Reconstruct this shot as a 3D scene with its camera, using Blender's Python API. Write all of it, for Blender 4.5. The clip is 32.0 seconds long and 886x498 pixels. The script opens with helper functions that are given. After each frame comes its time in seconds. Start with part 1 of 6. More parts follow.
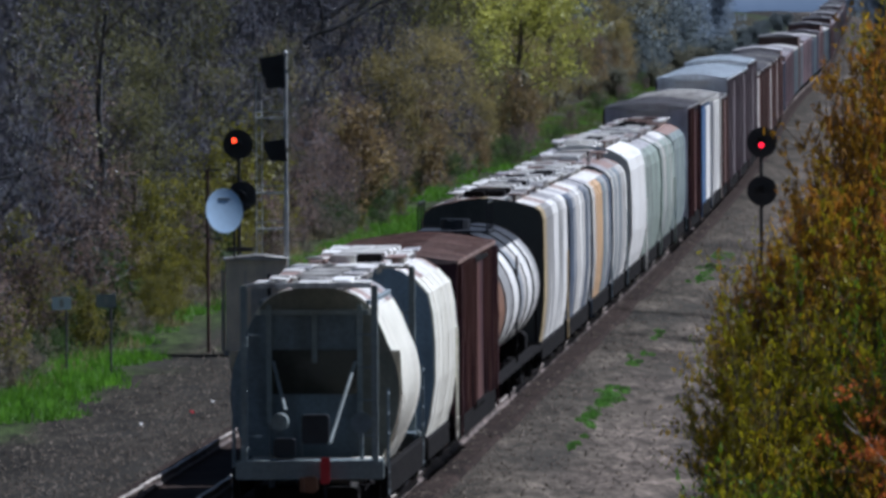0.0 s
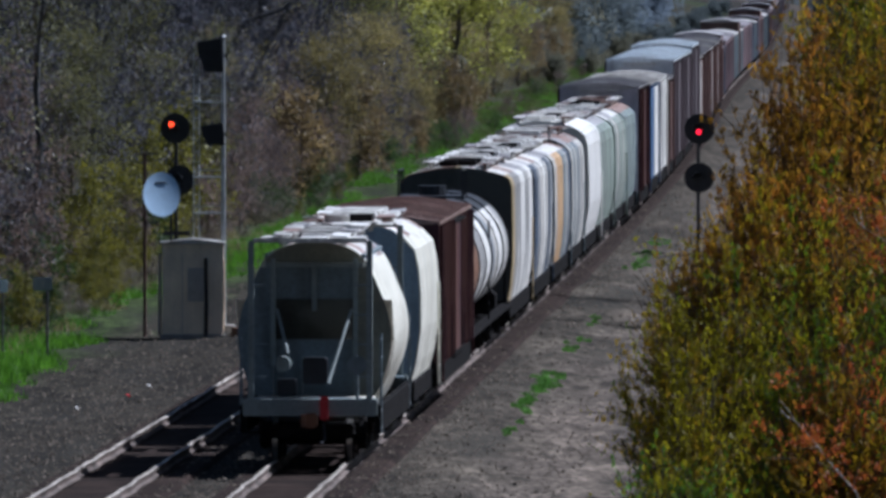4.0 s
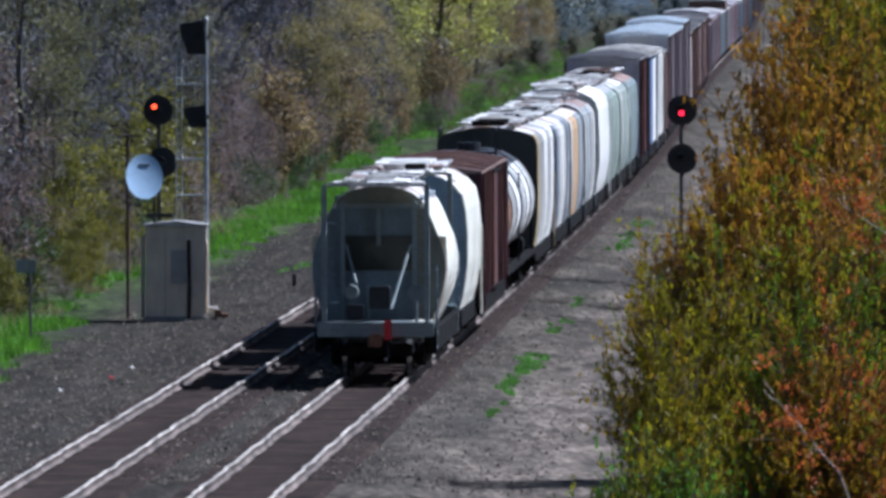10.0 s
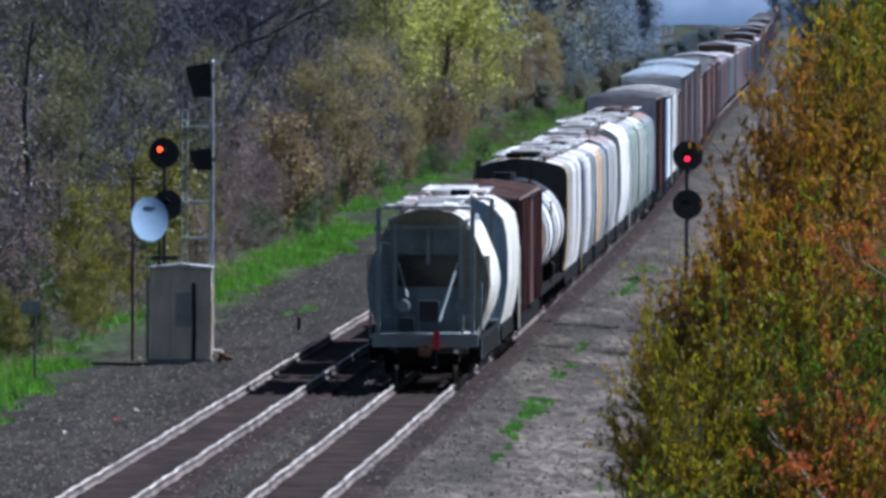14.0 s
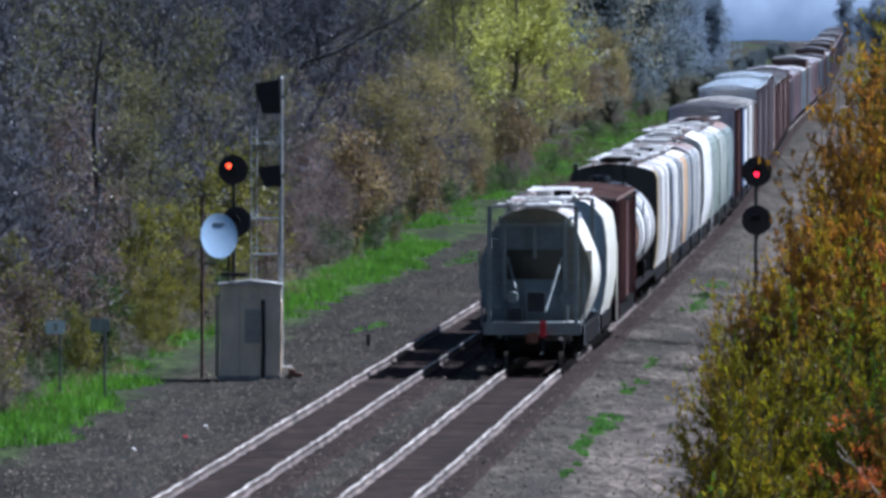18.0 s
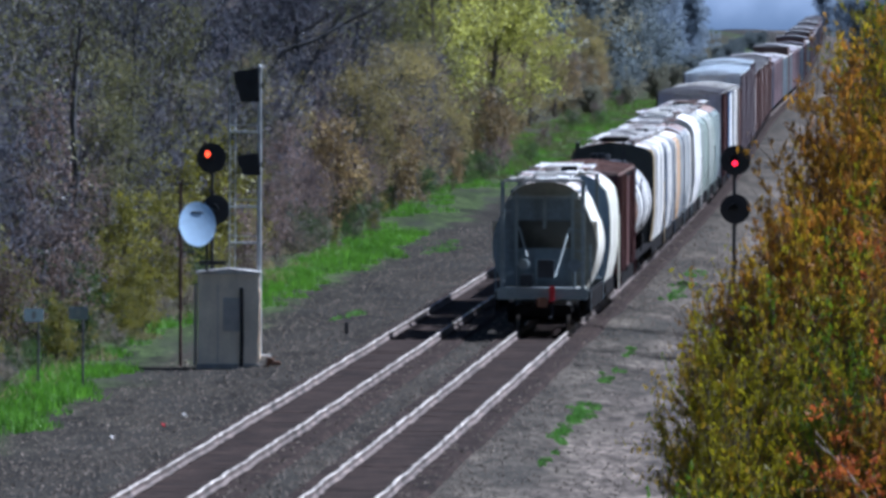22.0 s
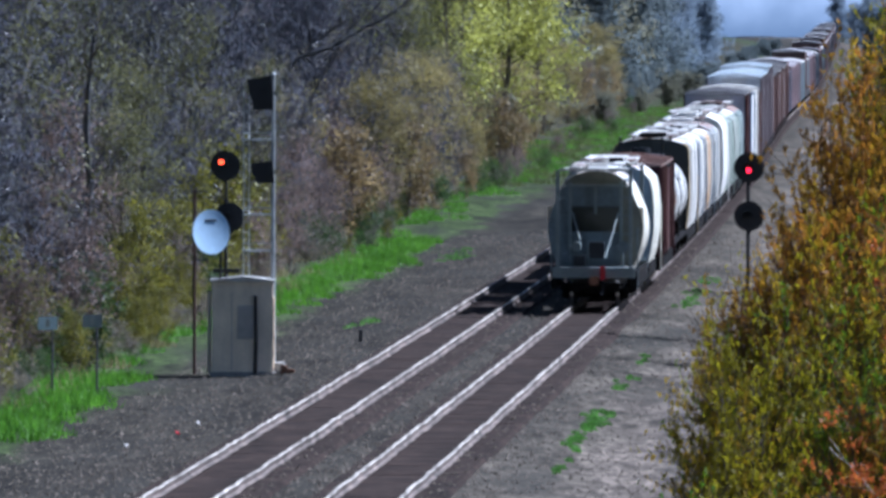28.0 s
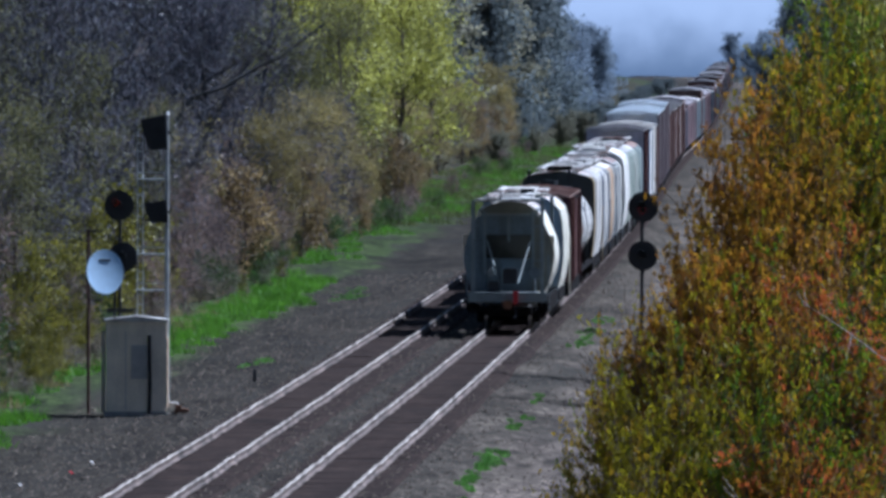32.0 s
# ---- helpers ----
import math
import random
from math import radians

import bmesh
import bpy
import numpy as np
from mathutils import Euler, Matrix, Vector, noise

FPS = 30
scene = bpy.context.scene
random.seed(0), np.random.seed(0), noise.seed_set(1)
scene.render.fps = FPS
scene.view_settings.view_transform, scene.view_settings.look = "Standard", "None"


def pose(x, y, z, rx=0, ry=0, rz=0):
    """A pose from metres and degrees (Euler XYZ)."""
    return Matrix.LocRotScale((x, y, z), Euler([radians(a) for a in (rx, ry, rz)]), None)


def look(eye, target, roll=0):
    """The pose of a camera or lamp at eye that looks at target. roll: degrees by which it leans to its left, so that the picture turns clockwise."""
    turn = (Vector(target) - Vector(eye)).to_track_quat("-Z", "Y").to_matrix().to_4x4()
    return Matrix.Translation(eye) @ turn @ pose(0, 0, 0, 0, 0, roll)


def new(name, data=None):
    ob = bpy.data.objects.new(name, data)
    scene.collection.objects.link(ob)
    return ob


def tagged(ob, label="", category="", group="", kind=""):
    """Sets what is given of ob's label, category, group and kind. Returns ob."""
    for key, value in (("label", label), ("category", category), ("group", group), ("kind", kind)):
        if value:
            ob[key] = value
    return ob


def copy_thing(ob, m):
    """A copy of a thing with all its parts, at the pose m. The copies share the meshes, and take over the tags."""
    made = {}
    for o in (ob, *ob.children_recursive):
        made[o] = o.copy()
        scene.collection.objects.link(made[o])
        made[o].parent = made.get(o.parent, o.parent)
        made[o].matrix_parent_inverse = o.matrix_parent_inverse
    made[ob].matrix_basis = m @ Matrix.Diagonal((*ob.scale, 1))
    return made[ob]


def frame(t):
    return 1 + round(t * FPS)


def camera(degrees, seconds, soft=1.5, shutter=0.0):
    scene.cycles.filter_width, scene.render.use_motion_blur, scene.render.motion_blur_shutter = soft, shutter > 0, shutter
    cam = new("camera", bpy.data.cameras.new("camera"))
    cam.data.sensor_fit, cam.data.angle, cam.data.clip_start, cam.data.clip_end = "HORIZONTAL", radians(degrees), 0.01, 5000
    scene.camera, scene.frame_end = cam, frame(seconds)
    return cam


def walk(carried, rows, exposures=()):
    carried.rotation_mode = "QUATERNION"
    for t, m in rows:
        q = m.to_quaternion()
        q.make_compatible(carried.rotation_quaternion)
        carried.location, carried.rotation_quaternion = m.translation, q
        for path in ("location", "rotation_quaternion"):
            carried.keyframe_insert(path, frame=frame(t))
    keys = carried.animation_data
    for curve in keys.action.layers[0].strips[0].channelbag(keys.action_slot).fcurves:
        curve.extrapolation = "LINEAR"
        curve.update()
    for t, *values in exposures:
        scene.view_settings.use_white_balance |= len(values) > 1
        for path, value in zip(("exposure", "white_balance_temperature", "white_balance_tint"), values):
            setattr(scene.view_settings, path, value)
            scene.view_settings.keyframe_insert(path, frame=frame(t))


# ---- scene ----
import collections

EYE = (0.0, 0.0, 10.2)
SPACING = 3.75


def track_x(y):
    """Centre line of the track that carries the train: a very wide curve, then straight, bowed near y = 790 to fit the
    camera's view.
    """
    q = min(y, 1000.0)
    return -1.9 + 0.0505 * (q - 210) - 0.78e-5 * (q - 210) ** 2 + 0.0382 * (y - q) - 1.35 * math.exp(-((y - 790) / 230) ** 2)


def track_turn(y):
    return -math.degrees(math.atan((track_x(y + 4) - track_x(y - 4)) / 8))


# ---- camera: a long lens on a tripod on a bridge, shaken by wind ----
cam = camera(5.0, 32.0, soft=3.5)
# seconds, turn, tilt, roll
TURNS = [
    (0, 0.2079, 88.4438, -0.32), (0.5, 0.1051, 88.4265, -0.35), (1, 0.0147, 88.4194, -0.30), (1.5, -0.0341, 88.4193, -0.12),
    (2, -0.0022, 88.4095, 0.03), (2.5, -0.0195, 88.4364, 0.06), (3, -0.1096, 88.4169, 0.03), (3.5, -0.1512, 88.3534, 0.00),
    (5.5, -0.1219, 88.4268, 0.00), (6, -0.0877, 88.4492, -0.05), (6.5, -0.1024, 88.4415, -0.00), (7, -0.0782, 88.4513, -0.04),
    (7.5, -0.0488, 88.4117, -0.14), (8, -0.0536, 88.3729, -0.18), (8.5, -0.1414, 88.3614, -0.17), (9, -0.2441, 88.3387, -0.16),
    (9.5, -0.2683, 88.2898, -0.15), (10, -0.2441, 88.2554, -0.10), (10.5, -0.2980, 88.2392, -0.19), (11, -0.3759, 88.3192, -0.20),
    (11.5, -0.3663, 88.4169, -0.08), (12, -0.3124, 88.5392, -0.01), (12.5, -0.2929, 88.5714, 0.03), (13, -0.2833, 88.5684, 0.11),
    (13.5, -0.2636, 88.5002, 0.21), (15.5, 0.0051, 88.5513, 0.15), (16, 0.1273, 88.5633, 0.09), (16.5, 0.1761, 88.5633, 0.02),
    (17, 0.1615, 88.6310, 0.01), (17.5, 0.2055, 88.6466, 0.06), (18, 0.1761, 88.5952, 0.11), (18.5, 0.0833, 88.5879, -0.00),
    (19, 0.0686, 88.6537, -0.06), (19.5, 0.0444, 88.6612, -0.00), (20, 0.0051, 88.5926, 0.07), (20.5, 0.0345, 88.5783, 0.13),
    (21, 0.0913, 88.5674, 0.19), (21.5, 0.0424, 88.5489, 0.18), (22, 0.0539, 88.5307, 0.19), (22.5, 0.0785, 88.5196, 0.14),
    (23, 0.1079, 88.5414, 0.12), (23.5, 0.1273, 88.5039, 0.14), (24, 0.1126, 88.4512, 0.14), (24.5, 0.0099, 88.4013, 0.15),
    (26.5, -0.0167, 88.4316, 0.03), (27, 0.0589, 88.4169, 0.07), (27.5, 0.1420, 88.4893, 0.09), (28, 0.1321, 88.5733, 0.11),
    (28.5, 0.0392, 88.6270, 0.12), (29, -0.0243, 88.7027, 0.09), (29.5, -0.0632, 88.7214, 0.14), (30, -0.1318, 88.7149, 0.18),
    (30.5, -0.2246, 88.6735, 0.18), (31, -0.3148, 88.6149, 0.10), (31.5, -0.3443, 88.6442, 0.10), (32, -0.4663, 88.7980, 0.10),
]
walk(cam, [(t, pose(*EYE, rx, 0, rz) @ pose(0, 0, 0, 0, 0, roll)) for t, rz, rx, roll in TURNS],
     exposures=[(t, 0.76 + e, k, 15) for t, e, k in ((0, -0.6, 5260), (3, -0.65, 5240), (6, -0.35, 5120), (9, -0.1, 5060), (13, -0.05, 5020), (20, 0.04, 4960),
                                                     (24, 0.14, 4950), (28, 0.25, 4890), (30, 0.1, 4870), (31, -0.05, 4880), (32, -0.22, 4890))])

# ---- light: high sun from beyond and to the side of the train, clear sky ----
SUN_FROM = Vector((1.0, 0.42, 1.3)).normalized()
world = bpy.data.worlds.new("sky")
scene.world = world
world.use_nodes = True
wn = world.node_tree
for n in list(wn.nodes):
    wn.nodes.remove(n)
sky = wn.nodes.new("ShaderNodeTexSky")
sky.sky_type, sky.sun_disc = "NISHITA", False
sky.sun_elevation = math.asin(SUN_FROM.z)
sky.sun_rotation = math.atan2(SUN_FROM.x, SUN_FROM.y)
sky.dust_density, sky.air_density = 1.2, 1.3
bg = wn.nodes.new("ShaderNodeBackground")
bg.inputs["Strength"].default_value = 0.023
wo = wn.nodes.new("ShaderNodeOutputWorld")
wn.links.new(sky.outputs[0], bg.inputs["Color"])
wn.links.new(bg.outputs[0], wo.inputs["Surface"])
sun_data = bpy.data.lights.new("sun", "SUN")
sun_data.energy, sun_data.angle, sun_data.color = 5.0, radians(0.5), (1.0, 0.95, 0.86)
sun = new("sun", sun_data)
sun.matrix_world = look((0, 0, 0), -SUN_FROM)


# ---- materials ----
def mat(name, base, rough=0.8, metal=0.0, var=0.25, scale=3.0, fine=40.0, bump=0.3, tint=None, dist=0.02,
        island=0.0, objrand=0.0, stretch=(1, 1, 1), stain=0.0, stain_col=(0.05, 0.035, 0.025), spec=0.5, trans=0.0, thin=0.0, streak=0.0, streak_col=(0.06, 0.055, 0.06)):
    """Two scales of colour variation, grain relief, optional stains, run-down streaks and per-piece change."""
    m = bpy.data.materials.new(name)
    m.use_nodes = True
    nt = m.node_tree
    L = nt.links.new
    b = nt.nodes["Principled BSDF"]
    b.inputs["Roughness"].default_value = rough
    b.inputs["Metallic"].default_value = metal
    b.inputs["Specular IOR Level"].default_value = spec
    tc = nt.nodes.new("ShaderNodeTexCoord")
    mp = nt.nodes.new("ShaderNodeMapping")
    mp.inputs["Scale"].default_value = stretch
    L(tc.outputs["Object"], mp.inputs["Vector"])
    n1 = nt.nodes.new("ShaderNodeTexNoise")
    n1.inputs["Scale"].default_value, n1.inputs["Detail"].default_value = scale, 5
    n2 = nt.nodes.new("ShaderNodeTexNoise")
    n2.inputs["Scale"].default_value, n2.inputs["Detail"].default_value = fine, 4
    L(mp.outputs[0], n1.inputs["Vector"])
    L(mp.outputs[0], n2.inputs["Vector"])
    dark = [max(0.0, c * (1 - var)) for c in base]
    light = [min(1.0, c * (1 + var)) for c in (tint or base)]
    r1 = nt.nodes.new("ShaderNodeValToRGB")
    r1.color_ramp.elements[0].position, r1.color_ramp.elements[1].position = 0.32, 0.68
    r1.color_ramp.elements[0].color, r1.color_ramp.elements[1].color = (*dark, 1), (*light, 1)
    L(n1.outputs["Fac"], r1.inputs["Fac"])
    col = r1.outputs["Color"]
    hs = nt.nodes.new("ShaderNodeHueSaturation")
    L(col, hs.inputs["Color"])
    mr = nt.nodes.new("ShaderNodeMapRange")
    mr.inputs["From Min"].default_value, mr.inputs["From Max"].default_value = 0.3, 0.7
    mr.inputs["To Min"].default_value, mr.inputs["To Max"].default_value = 1 - var * 0.7, 1 + var * 0.7
    L(n2.outputs["Fac"], mr.inputs["Value"])
    val = mr.outputs[0]
    for source, amount in (("island", island), ("object", objrand)):
        if amount:
            if source == "island":
                g = nt.nodes.new("ShaderNodeNewGeometry")
                rnd = g.outputs["Random Per Island"]
            else:
                g = nt.nodes.new("ShaderNodeObjectInfo")
                rnd = g.outputs["Random"]
            k = nt.nodes.new("ShaderNodeMapRange")
            k.inputs["To Min"].default_value, k.inputs["To Max"].default_value = 1 - amount, 1 + amount
            L(rnd, k.inputs["Value"])
            mu = nt.nodes.new("ShaderNodeMath")
            mu.operation = "MULTIPLY"
            L(val, mu.inputs[0])
            L(k.outputs[0], mu.inputs[1])
            val = mu.outputs[0]
    L(val, hs.inputs["Value"])
    col = hs.outputs["Color"]
    if stain:
        n3 = nt.nodes.new("ShaderNodeTexNoise")
        n3.inputs["Scale"].default_value, n3.inputs["Detail"].default_value = 1.0, 6
        mp3 = nt.nodes.new("ShaderNodeMapping")
        mp3.inputs["Scale"].default_value = (2.2, 2.2, 0.35)
        L(tc.outputs["Object"], mp3.inputs["Vector"])
        L(mp3.outputs[0], n3.inputs["Vector"])
        r3 = nt.nodes.new("ShaderNodeMapRange")
        r3.inputs["From Min"].default_value, r3.inputs["From Max"].default_value = 0.48, 0.72
        r3.inputs["To Max"].default_value = stain
        L(n3.outputs["Fac"], r3.inputs["Value"])
        mx = nt.nodes.new("ShaderNodeMix")
        mx.data_type = "RGBA"
        L(r3.outputs[0], mx.inputs["Factor"])
        L(col, mx.inputs["A"])
        mx.inputs["B"].default_value = (*stain_col, 1)
        col = mx.outputs["Result"]
    if streak:
        n4 = nt.nodes.new("ShaderNodeTexNoise")
        n4.inputs["Scale"].default_value, n4.inputs["Detail"].default_value = 1.0, 5
        mp4 = nt.nodes.new("ShaderNodeMapping")
        mp4.inputs["Scale"].default_value = (0.55, 0.55, 0.2)
        L(tc.outputs["Object"], mp4.inputs["Vector"])
        L(mp4.outputs[0], n4.inputs["Vector"])
        r4 = nt.nodes.new("ShaderNodeMapRange")
        r4.inputs["From Min"].default_value, r4.inputs["From Max"].default_value = 0.49, 0.56
        r4.inputs["To Max"].default_value = streak
        L(n4.outputs["Fac"], r4.inputs["Value"])
        mx4 = nt.nodes.new("ShaderNodeMix")
        mx4.data_type = "RGBA"
        L(r4.outputs[0], mx4.inputs["Factor"])
        L(col, mx4.inputs["A"])
        mx4.inputs["B"].default_value = (*streak_col, 1)
        col = mx4.outputs["Result"]
    L(col, b.inputs["Base Color"])
    if bump:
        bp = nt.nodes.new("ShaderNodeBump")
        bp.inputs["Strength"].default_value, bp.inputs["Distance"].default_value = bump, dist
        L(n2.outputs["Fac"], bp.inputs["Height"])
        L(bp.outputs[0], b.inputs["Normal"])
    if trans:
        tr = nt.nodes.new("ShaderNodeBsdfTranslucent")
        L(col, tr.inputs["Color"])
        ms = nt.nodes.new("ShaderNodeMixShader")
        ms.inputs["Fac"].default_value = trans
        L(b.outputs[0], ms.inputs[1])
        L(tr.outputs[0], ms.inputs[2])
        out = ms.outputs[0]
        if thin:
            tp = nt.nodes.new("ShaderNodeBsdfTransparent")
            m2 = nt.nodes.new("ShaderNodeMixShader")
            m2.inputs["Fac"].default_value = thin
            L(out, m2.inputs[1])
            L(tp.outputs[0], m2.inputs[2])
            out = m2.outputs[0]
        L(out, nt.nodes["Material Output"].inputs["Surface"])
    return m


def glow(name, colour, strength):
    m = bpy.data.materials.new(name)
    m.use_nodes = True
    b = m.node_tree.nodes["Principled BSDF"]
    b.inputs["Base Color"].default_value = (*colour, 1)
    b.inputs["Emission Color"].default_value = (*colour, 1)
    b.inputs["Emission Strength"].default_value = strength
    return m


# sky-blue shade of the cream car's end put into the paint
M_ENDBLUESHADE = mat("end paint with blue-grey shade in it", (0.24, 0.33, 0.42), 0.5, var=0.18, scale=0.8, fine=14, bump=0.1, stain=0.4)
# the rear end's bluish shade is put into this paint and into M_GREY
M_ENDSHADE = mat("stained grey end sheet darkened for shade", (0.16, 0.20, 0.22), 0.6, var=0.25, scale=1.0, fine=14, bump=0.1, stain=0.5, stain_col=(0.05, 0.05, 0.045))
M_CREAM = mat("cream car paint", (0.82, 0.79, 0.68), 0.4, var=0.10, scale=0.8, fine=14, bump=0.1, stain=0.3, stain_col=(0.3, 0.26, 0.2))
M_GREY = mat("grey hopper paint", (0.19, 0.235, 0.26), 0.5, var=0.18, scale=0.8, fine=14, bump=0.1, stain=0.5, stain_col=(0.08, 0.08, 0.08))
M_GREYDARK = mat("dark grey brake gear paint", (0.075, 0.09, 0.10), 0.9, var=0.25, bump=0.1, spec=0.15)
M_STRUT = mat("dull grey strut paint", (0.20, 0.235, 0.25), 0.9, var=0.2, bump=0.1, spec=0.1)
M_WHITE = mat("white car paint", (0.82, 0.80, 0.76), 0.4, var=0.10, scale=0.7, fine=12, bump=0.1, stain=0.35, stain_col=(0.3, 0.27, 0.23))
M_MAROON = mat("maroon boxcar paint", (0.050, 0.018, 0.023), 0.6, var=0.35, scale=0.9, fine=15, bump=0.15, streak=0.6, streak_col=(0.15, 0.075, 0.06), spec=0.2)
# distance haze greyed into this paint, and less so into M_BROWN
M_HAZEBROWN = mat("brown far boxcar paint with mauve haze in it", (0.18, 0.125, 0.135), 0.6, var=0.3, scale=0.5, fine=8, bump=0.1, stain=0.4, stain_col=(0.09, 0.07, 0.08), objrand=0.35)
M_BROWN = mat("oxide brown boxcar paint", (0.15, 0.085, 0.075), 0.6, var=0.3, scale=0.8, fine=15, bump=0.15, stain=0.5, stain_col=(0.05, 0.03, 0.025), objrand=0.3)
M_RUST = mat("rusted steel", (0.16, 0.075, 0.04), 0.75, var=0.4, scale=2.5, fine=30, bump=0.25)
M_ROOF = mat("weathered galvanised roof", (0.62, 0.60, 0.57), 0.42, metal=0.1, var=0.25, scale=0.9, fine=14, bump=0.15, stain=0.6, stain_col=(0.14, 0.08, 0.05))
M_ROOFGREY = mat("dull grey roof", (0.36, 0.35, 0.36), 0.5, metal=0.1, var=0.3, scale=0.7, fine=14, bump=0.15, stain=0.5, stain_col=(0.12, 0.09, 0.08), objrand=0.3)
M_FARROOF = mat("dull mauve-grey far roof", (0.19, 0.17, 0.185), 0.6, var=0.3, scale=0.4, fine=6, bump=0.1, stain=0.5, stain_col=(0.4, 0.38, 0.38), objrand=0.4)
M_ROOFBROWN = mat("rust-streaked roof", (0.30, 0.20, 0.17), 0.5, metal=0.1, var=0.35, scale=0.9, fine=14, bump=0.15, stain=0.5, stain_col=(0.1, 0.05, 0.03))
M_BLACK = mat("black car paint", (0.018, 0.02, 0.026), 0.45, var=0.3, scale=1.2, fine=16, bump=0.12)
# grimy gear, near black because under-car shade is put into the colour
M_DARKGEAR = mat("grimy running gear darkened for under-car shade", (0.014, 0.013, 0.013), 0.9, var=0.4, scale=4, fine=40, bump=0.3, spec=0.06)
M_BLUE = mat("blue boxcar paint", (0.06, 0.13, 0.26), 0.5, var=0.25, scale=0.8, fine=12, bump=0.1, stain=0.4)
M_GREEN = mat("pale green hopper paint", (0.27, 0.33, 0.28), 0.5, var=0.18, scale=0.8, fine=12, bump=0.1, stain=0.5)
M_TAN = mat("tan car paint", (0.52, 0.40, 0.22), 0.5, var=0.2, scale=0.8, fine=12, bump=0.1, stain=0.5)
M_ORANGE = mat("orange panel paint", (0.58, 0.38, 0.21), 0.5, var=0.25, scale=0.8, fine=12, bump=0.1, stain=0.4)
M_NAVY = mat("dark blue-grey car paint", (0.05, 0.075, 0.12), 0.5, var=0.3, scale=0.8, fine=12, bump=0.1, stain=0.4)
M_STREAKWHITE = mat("white car paint with dark run-down streaks", (0.80, 0.78, 0.73), 0.45, var=0.12, scale=0.7, fine=10, bump=0.1, streak=0.8, streak_col=(0.15, 0.145, 0.15))
M_STREAKGREY = mat("grey car paint with pale and rusty streaks", (0.20, 0.215, 0.235), 0.5, var=0.2, scale=0.7, fine=10, bump=0.1, streak=0.75, streak_col=(0.66, 0.62, 0.56))
M_STREAKNAVY = mat("dark blue-grey car paint with pale streaks", (0.05, 0.075, 0.12), 0.5, var=0.25, scale=0.7, fine=10, bump=0.1, streak=0.6, streak_col=(0.42, 0.42, 0.42))
M_STREAKGREEN = mat("pale green hopper paint with grime streaks", (0.30, 0.36, 0.31), 0.5, var=0.18, scale=0.7, fine=10, bump=0.1, streak=0.6, streak_col=(0.17, 0.18, 0.17))
# dark base colour carries the recess shadow of the car end
M_ENDDARK = mat("dark olive end paint with recess shade", (0.04, 0.044, 0.04), 0.7, var=0.3, scale=0.9, fine=12, bump=0.1, streak=0.5, streak_col=(0.11, 0.115, 0.105))
M_ENDMAUVE = mat("pale mauve-grey end sheet", (0.58, 0.54, 0.60), 0.6, var=0.15, scale=0.7, fine=10, bump=0.1, stain=0.4, stain_col=(0.14, 0.11, 0.11))
M_RACK = mat("galvanised car-carrier panel", (0.76, 0.81, 0.86), 0.4, metal=0.1, var=0.18, scale=0.7, fine=10, bump=0.1, stain=0.4, stain_col=(0.2, 0.19, 0.19))
M_RACKSIDE = mat("brown-grey perforated rack side", (0.16, 0.125, 0.135), 0.6, var=0.25, scale=0.6, fine=10, bump=0.1, streak=0.4, streak_col=(0.30, 0.28, 0.29))
# bright base with dark patches paints broken sun glints on the roofs
M_ROOFGLINT = mat("galvanised roof sheet with patchy glints in the paint", (0.80, 0.78, 0.74), 0.4, var=0.15, scale=0.9, fine=10, bump=0.1, stain=0.85, stain_col=(0.13, 0.10, 0.09))
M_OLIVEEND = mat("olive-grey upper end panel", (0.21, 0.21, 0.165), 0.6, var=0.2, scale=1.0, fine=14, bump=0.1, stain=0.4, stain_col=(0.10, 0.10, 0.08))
M_ENDPOST = mat("faded grey-green end post paint", (0.25, 0.29, 0.285), 0.6, var=0.2, scale=1.0, fine=14, bump=0.1, stain=0.4, stain_col=(0.12, 0.12, 0.10))
M_TYRE = mat("polished wheel tread", (0.45, 0.43, 0.40), 0.3, metal=0.9, var=0.2, scale=5, fine=40, bump=0.1)
M_RED = mat("red marker plastic", (0.55, 0.02, 0.03), 0.4, var=0.15, bump=0.05)
M_RAIL = mat("worn rail steel", (0.13, 0.10, 0.085), 0.75, metal=0.1, var=0.6, scale=0.6, fine=2.4, bump=0.3, dist=0.05)
# dark blotches over a bright base paint the rail's broken sparkle
M_RAILTOP = mat("worn rail head with broken glints painted in", (0.50, 0.45, 0.39), 0.5, metal=0.0, var=0.5, scale=0.3, fine=1.6, bump=0.8, dist=0.1, spec=0.4, stain=1.0, stain_col=(0.13, 0.104, 0.088))
M_TIE = mat("creosoted timber", (0.027, 0.018, 0.0145), 0.95, var=0.55, scale=0.9, fine=4, bump=0.4, spec=0.12, objrand=0.06)
M_BALLAST = mat("brown stained ballast", (0.027, 0.018, 0.0145), 0.95, var=0.6, scale=0.9, fine=4, bump=0.5, dist=0.05, spec=0.12)
M_STONE = mat("loose grey ballast stone", (0.137, 0.114, 0.091), 0.9, var=0.3, scale=4, fine=30, bump=0.3, island=0.5, spec=0.2)
M_MAST = mat("galvanised mast steel", (0.50, 0.52, 0.53), 0.42, metal=0.6, var=0.25, scale=3, fine=30, bump=0.15)
M_SIGBLACK = mat("black signal enamel", (0.012, 0.012, 0.016), 0.5, var=0.3, scale=4, fine=30, bump=0.1)
M_LENS_OFF = mat("dark signal lens", (0.01, 0.01, 0.012), 0.15, var=0.1, bump=0.0)
M_LENS = glow("lit orange-red signal lens", (1.0, 0.06, 0.012), 3.6)
M_LENS_CRIMSON = glow("lit crimson signal lens", (1.0, 0.012, 0.035), 2.2)
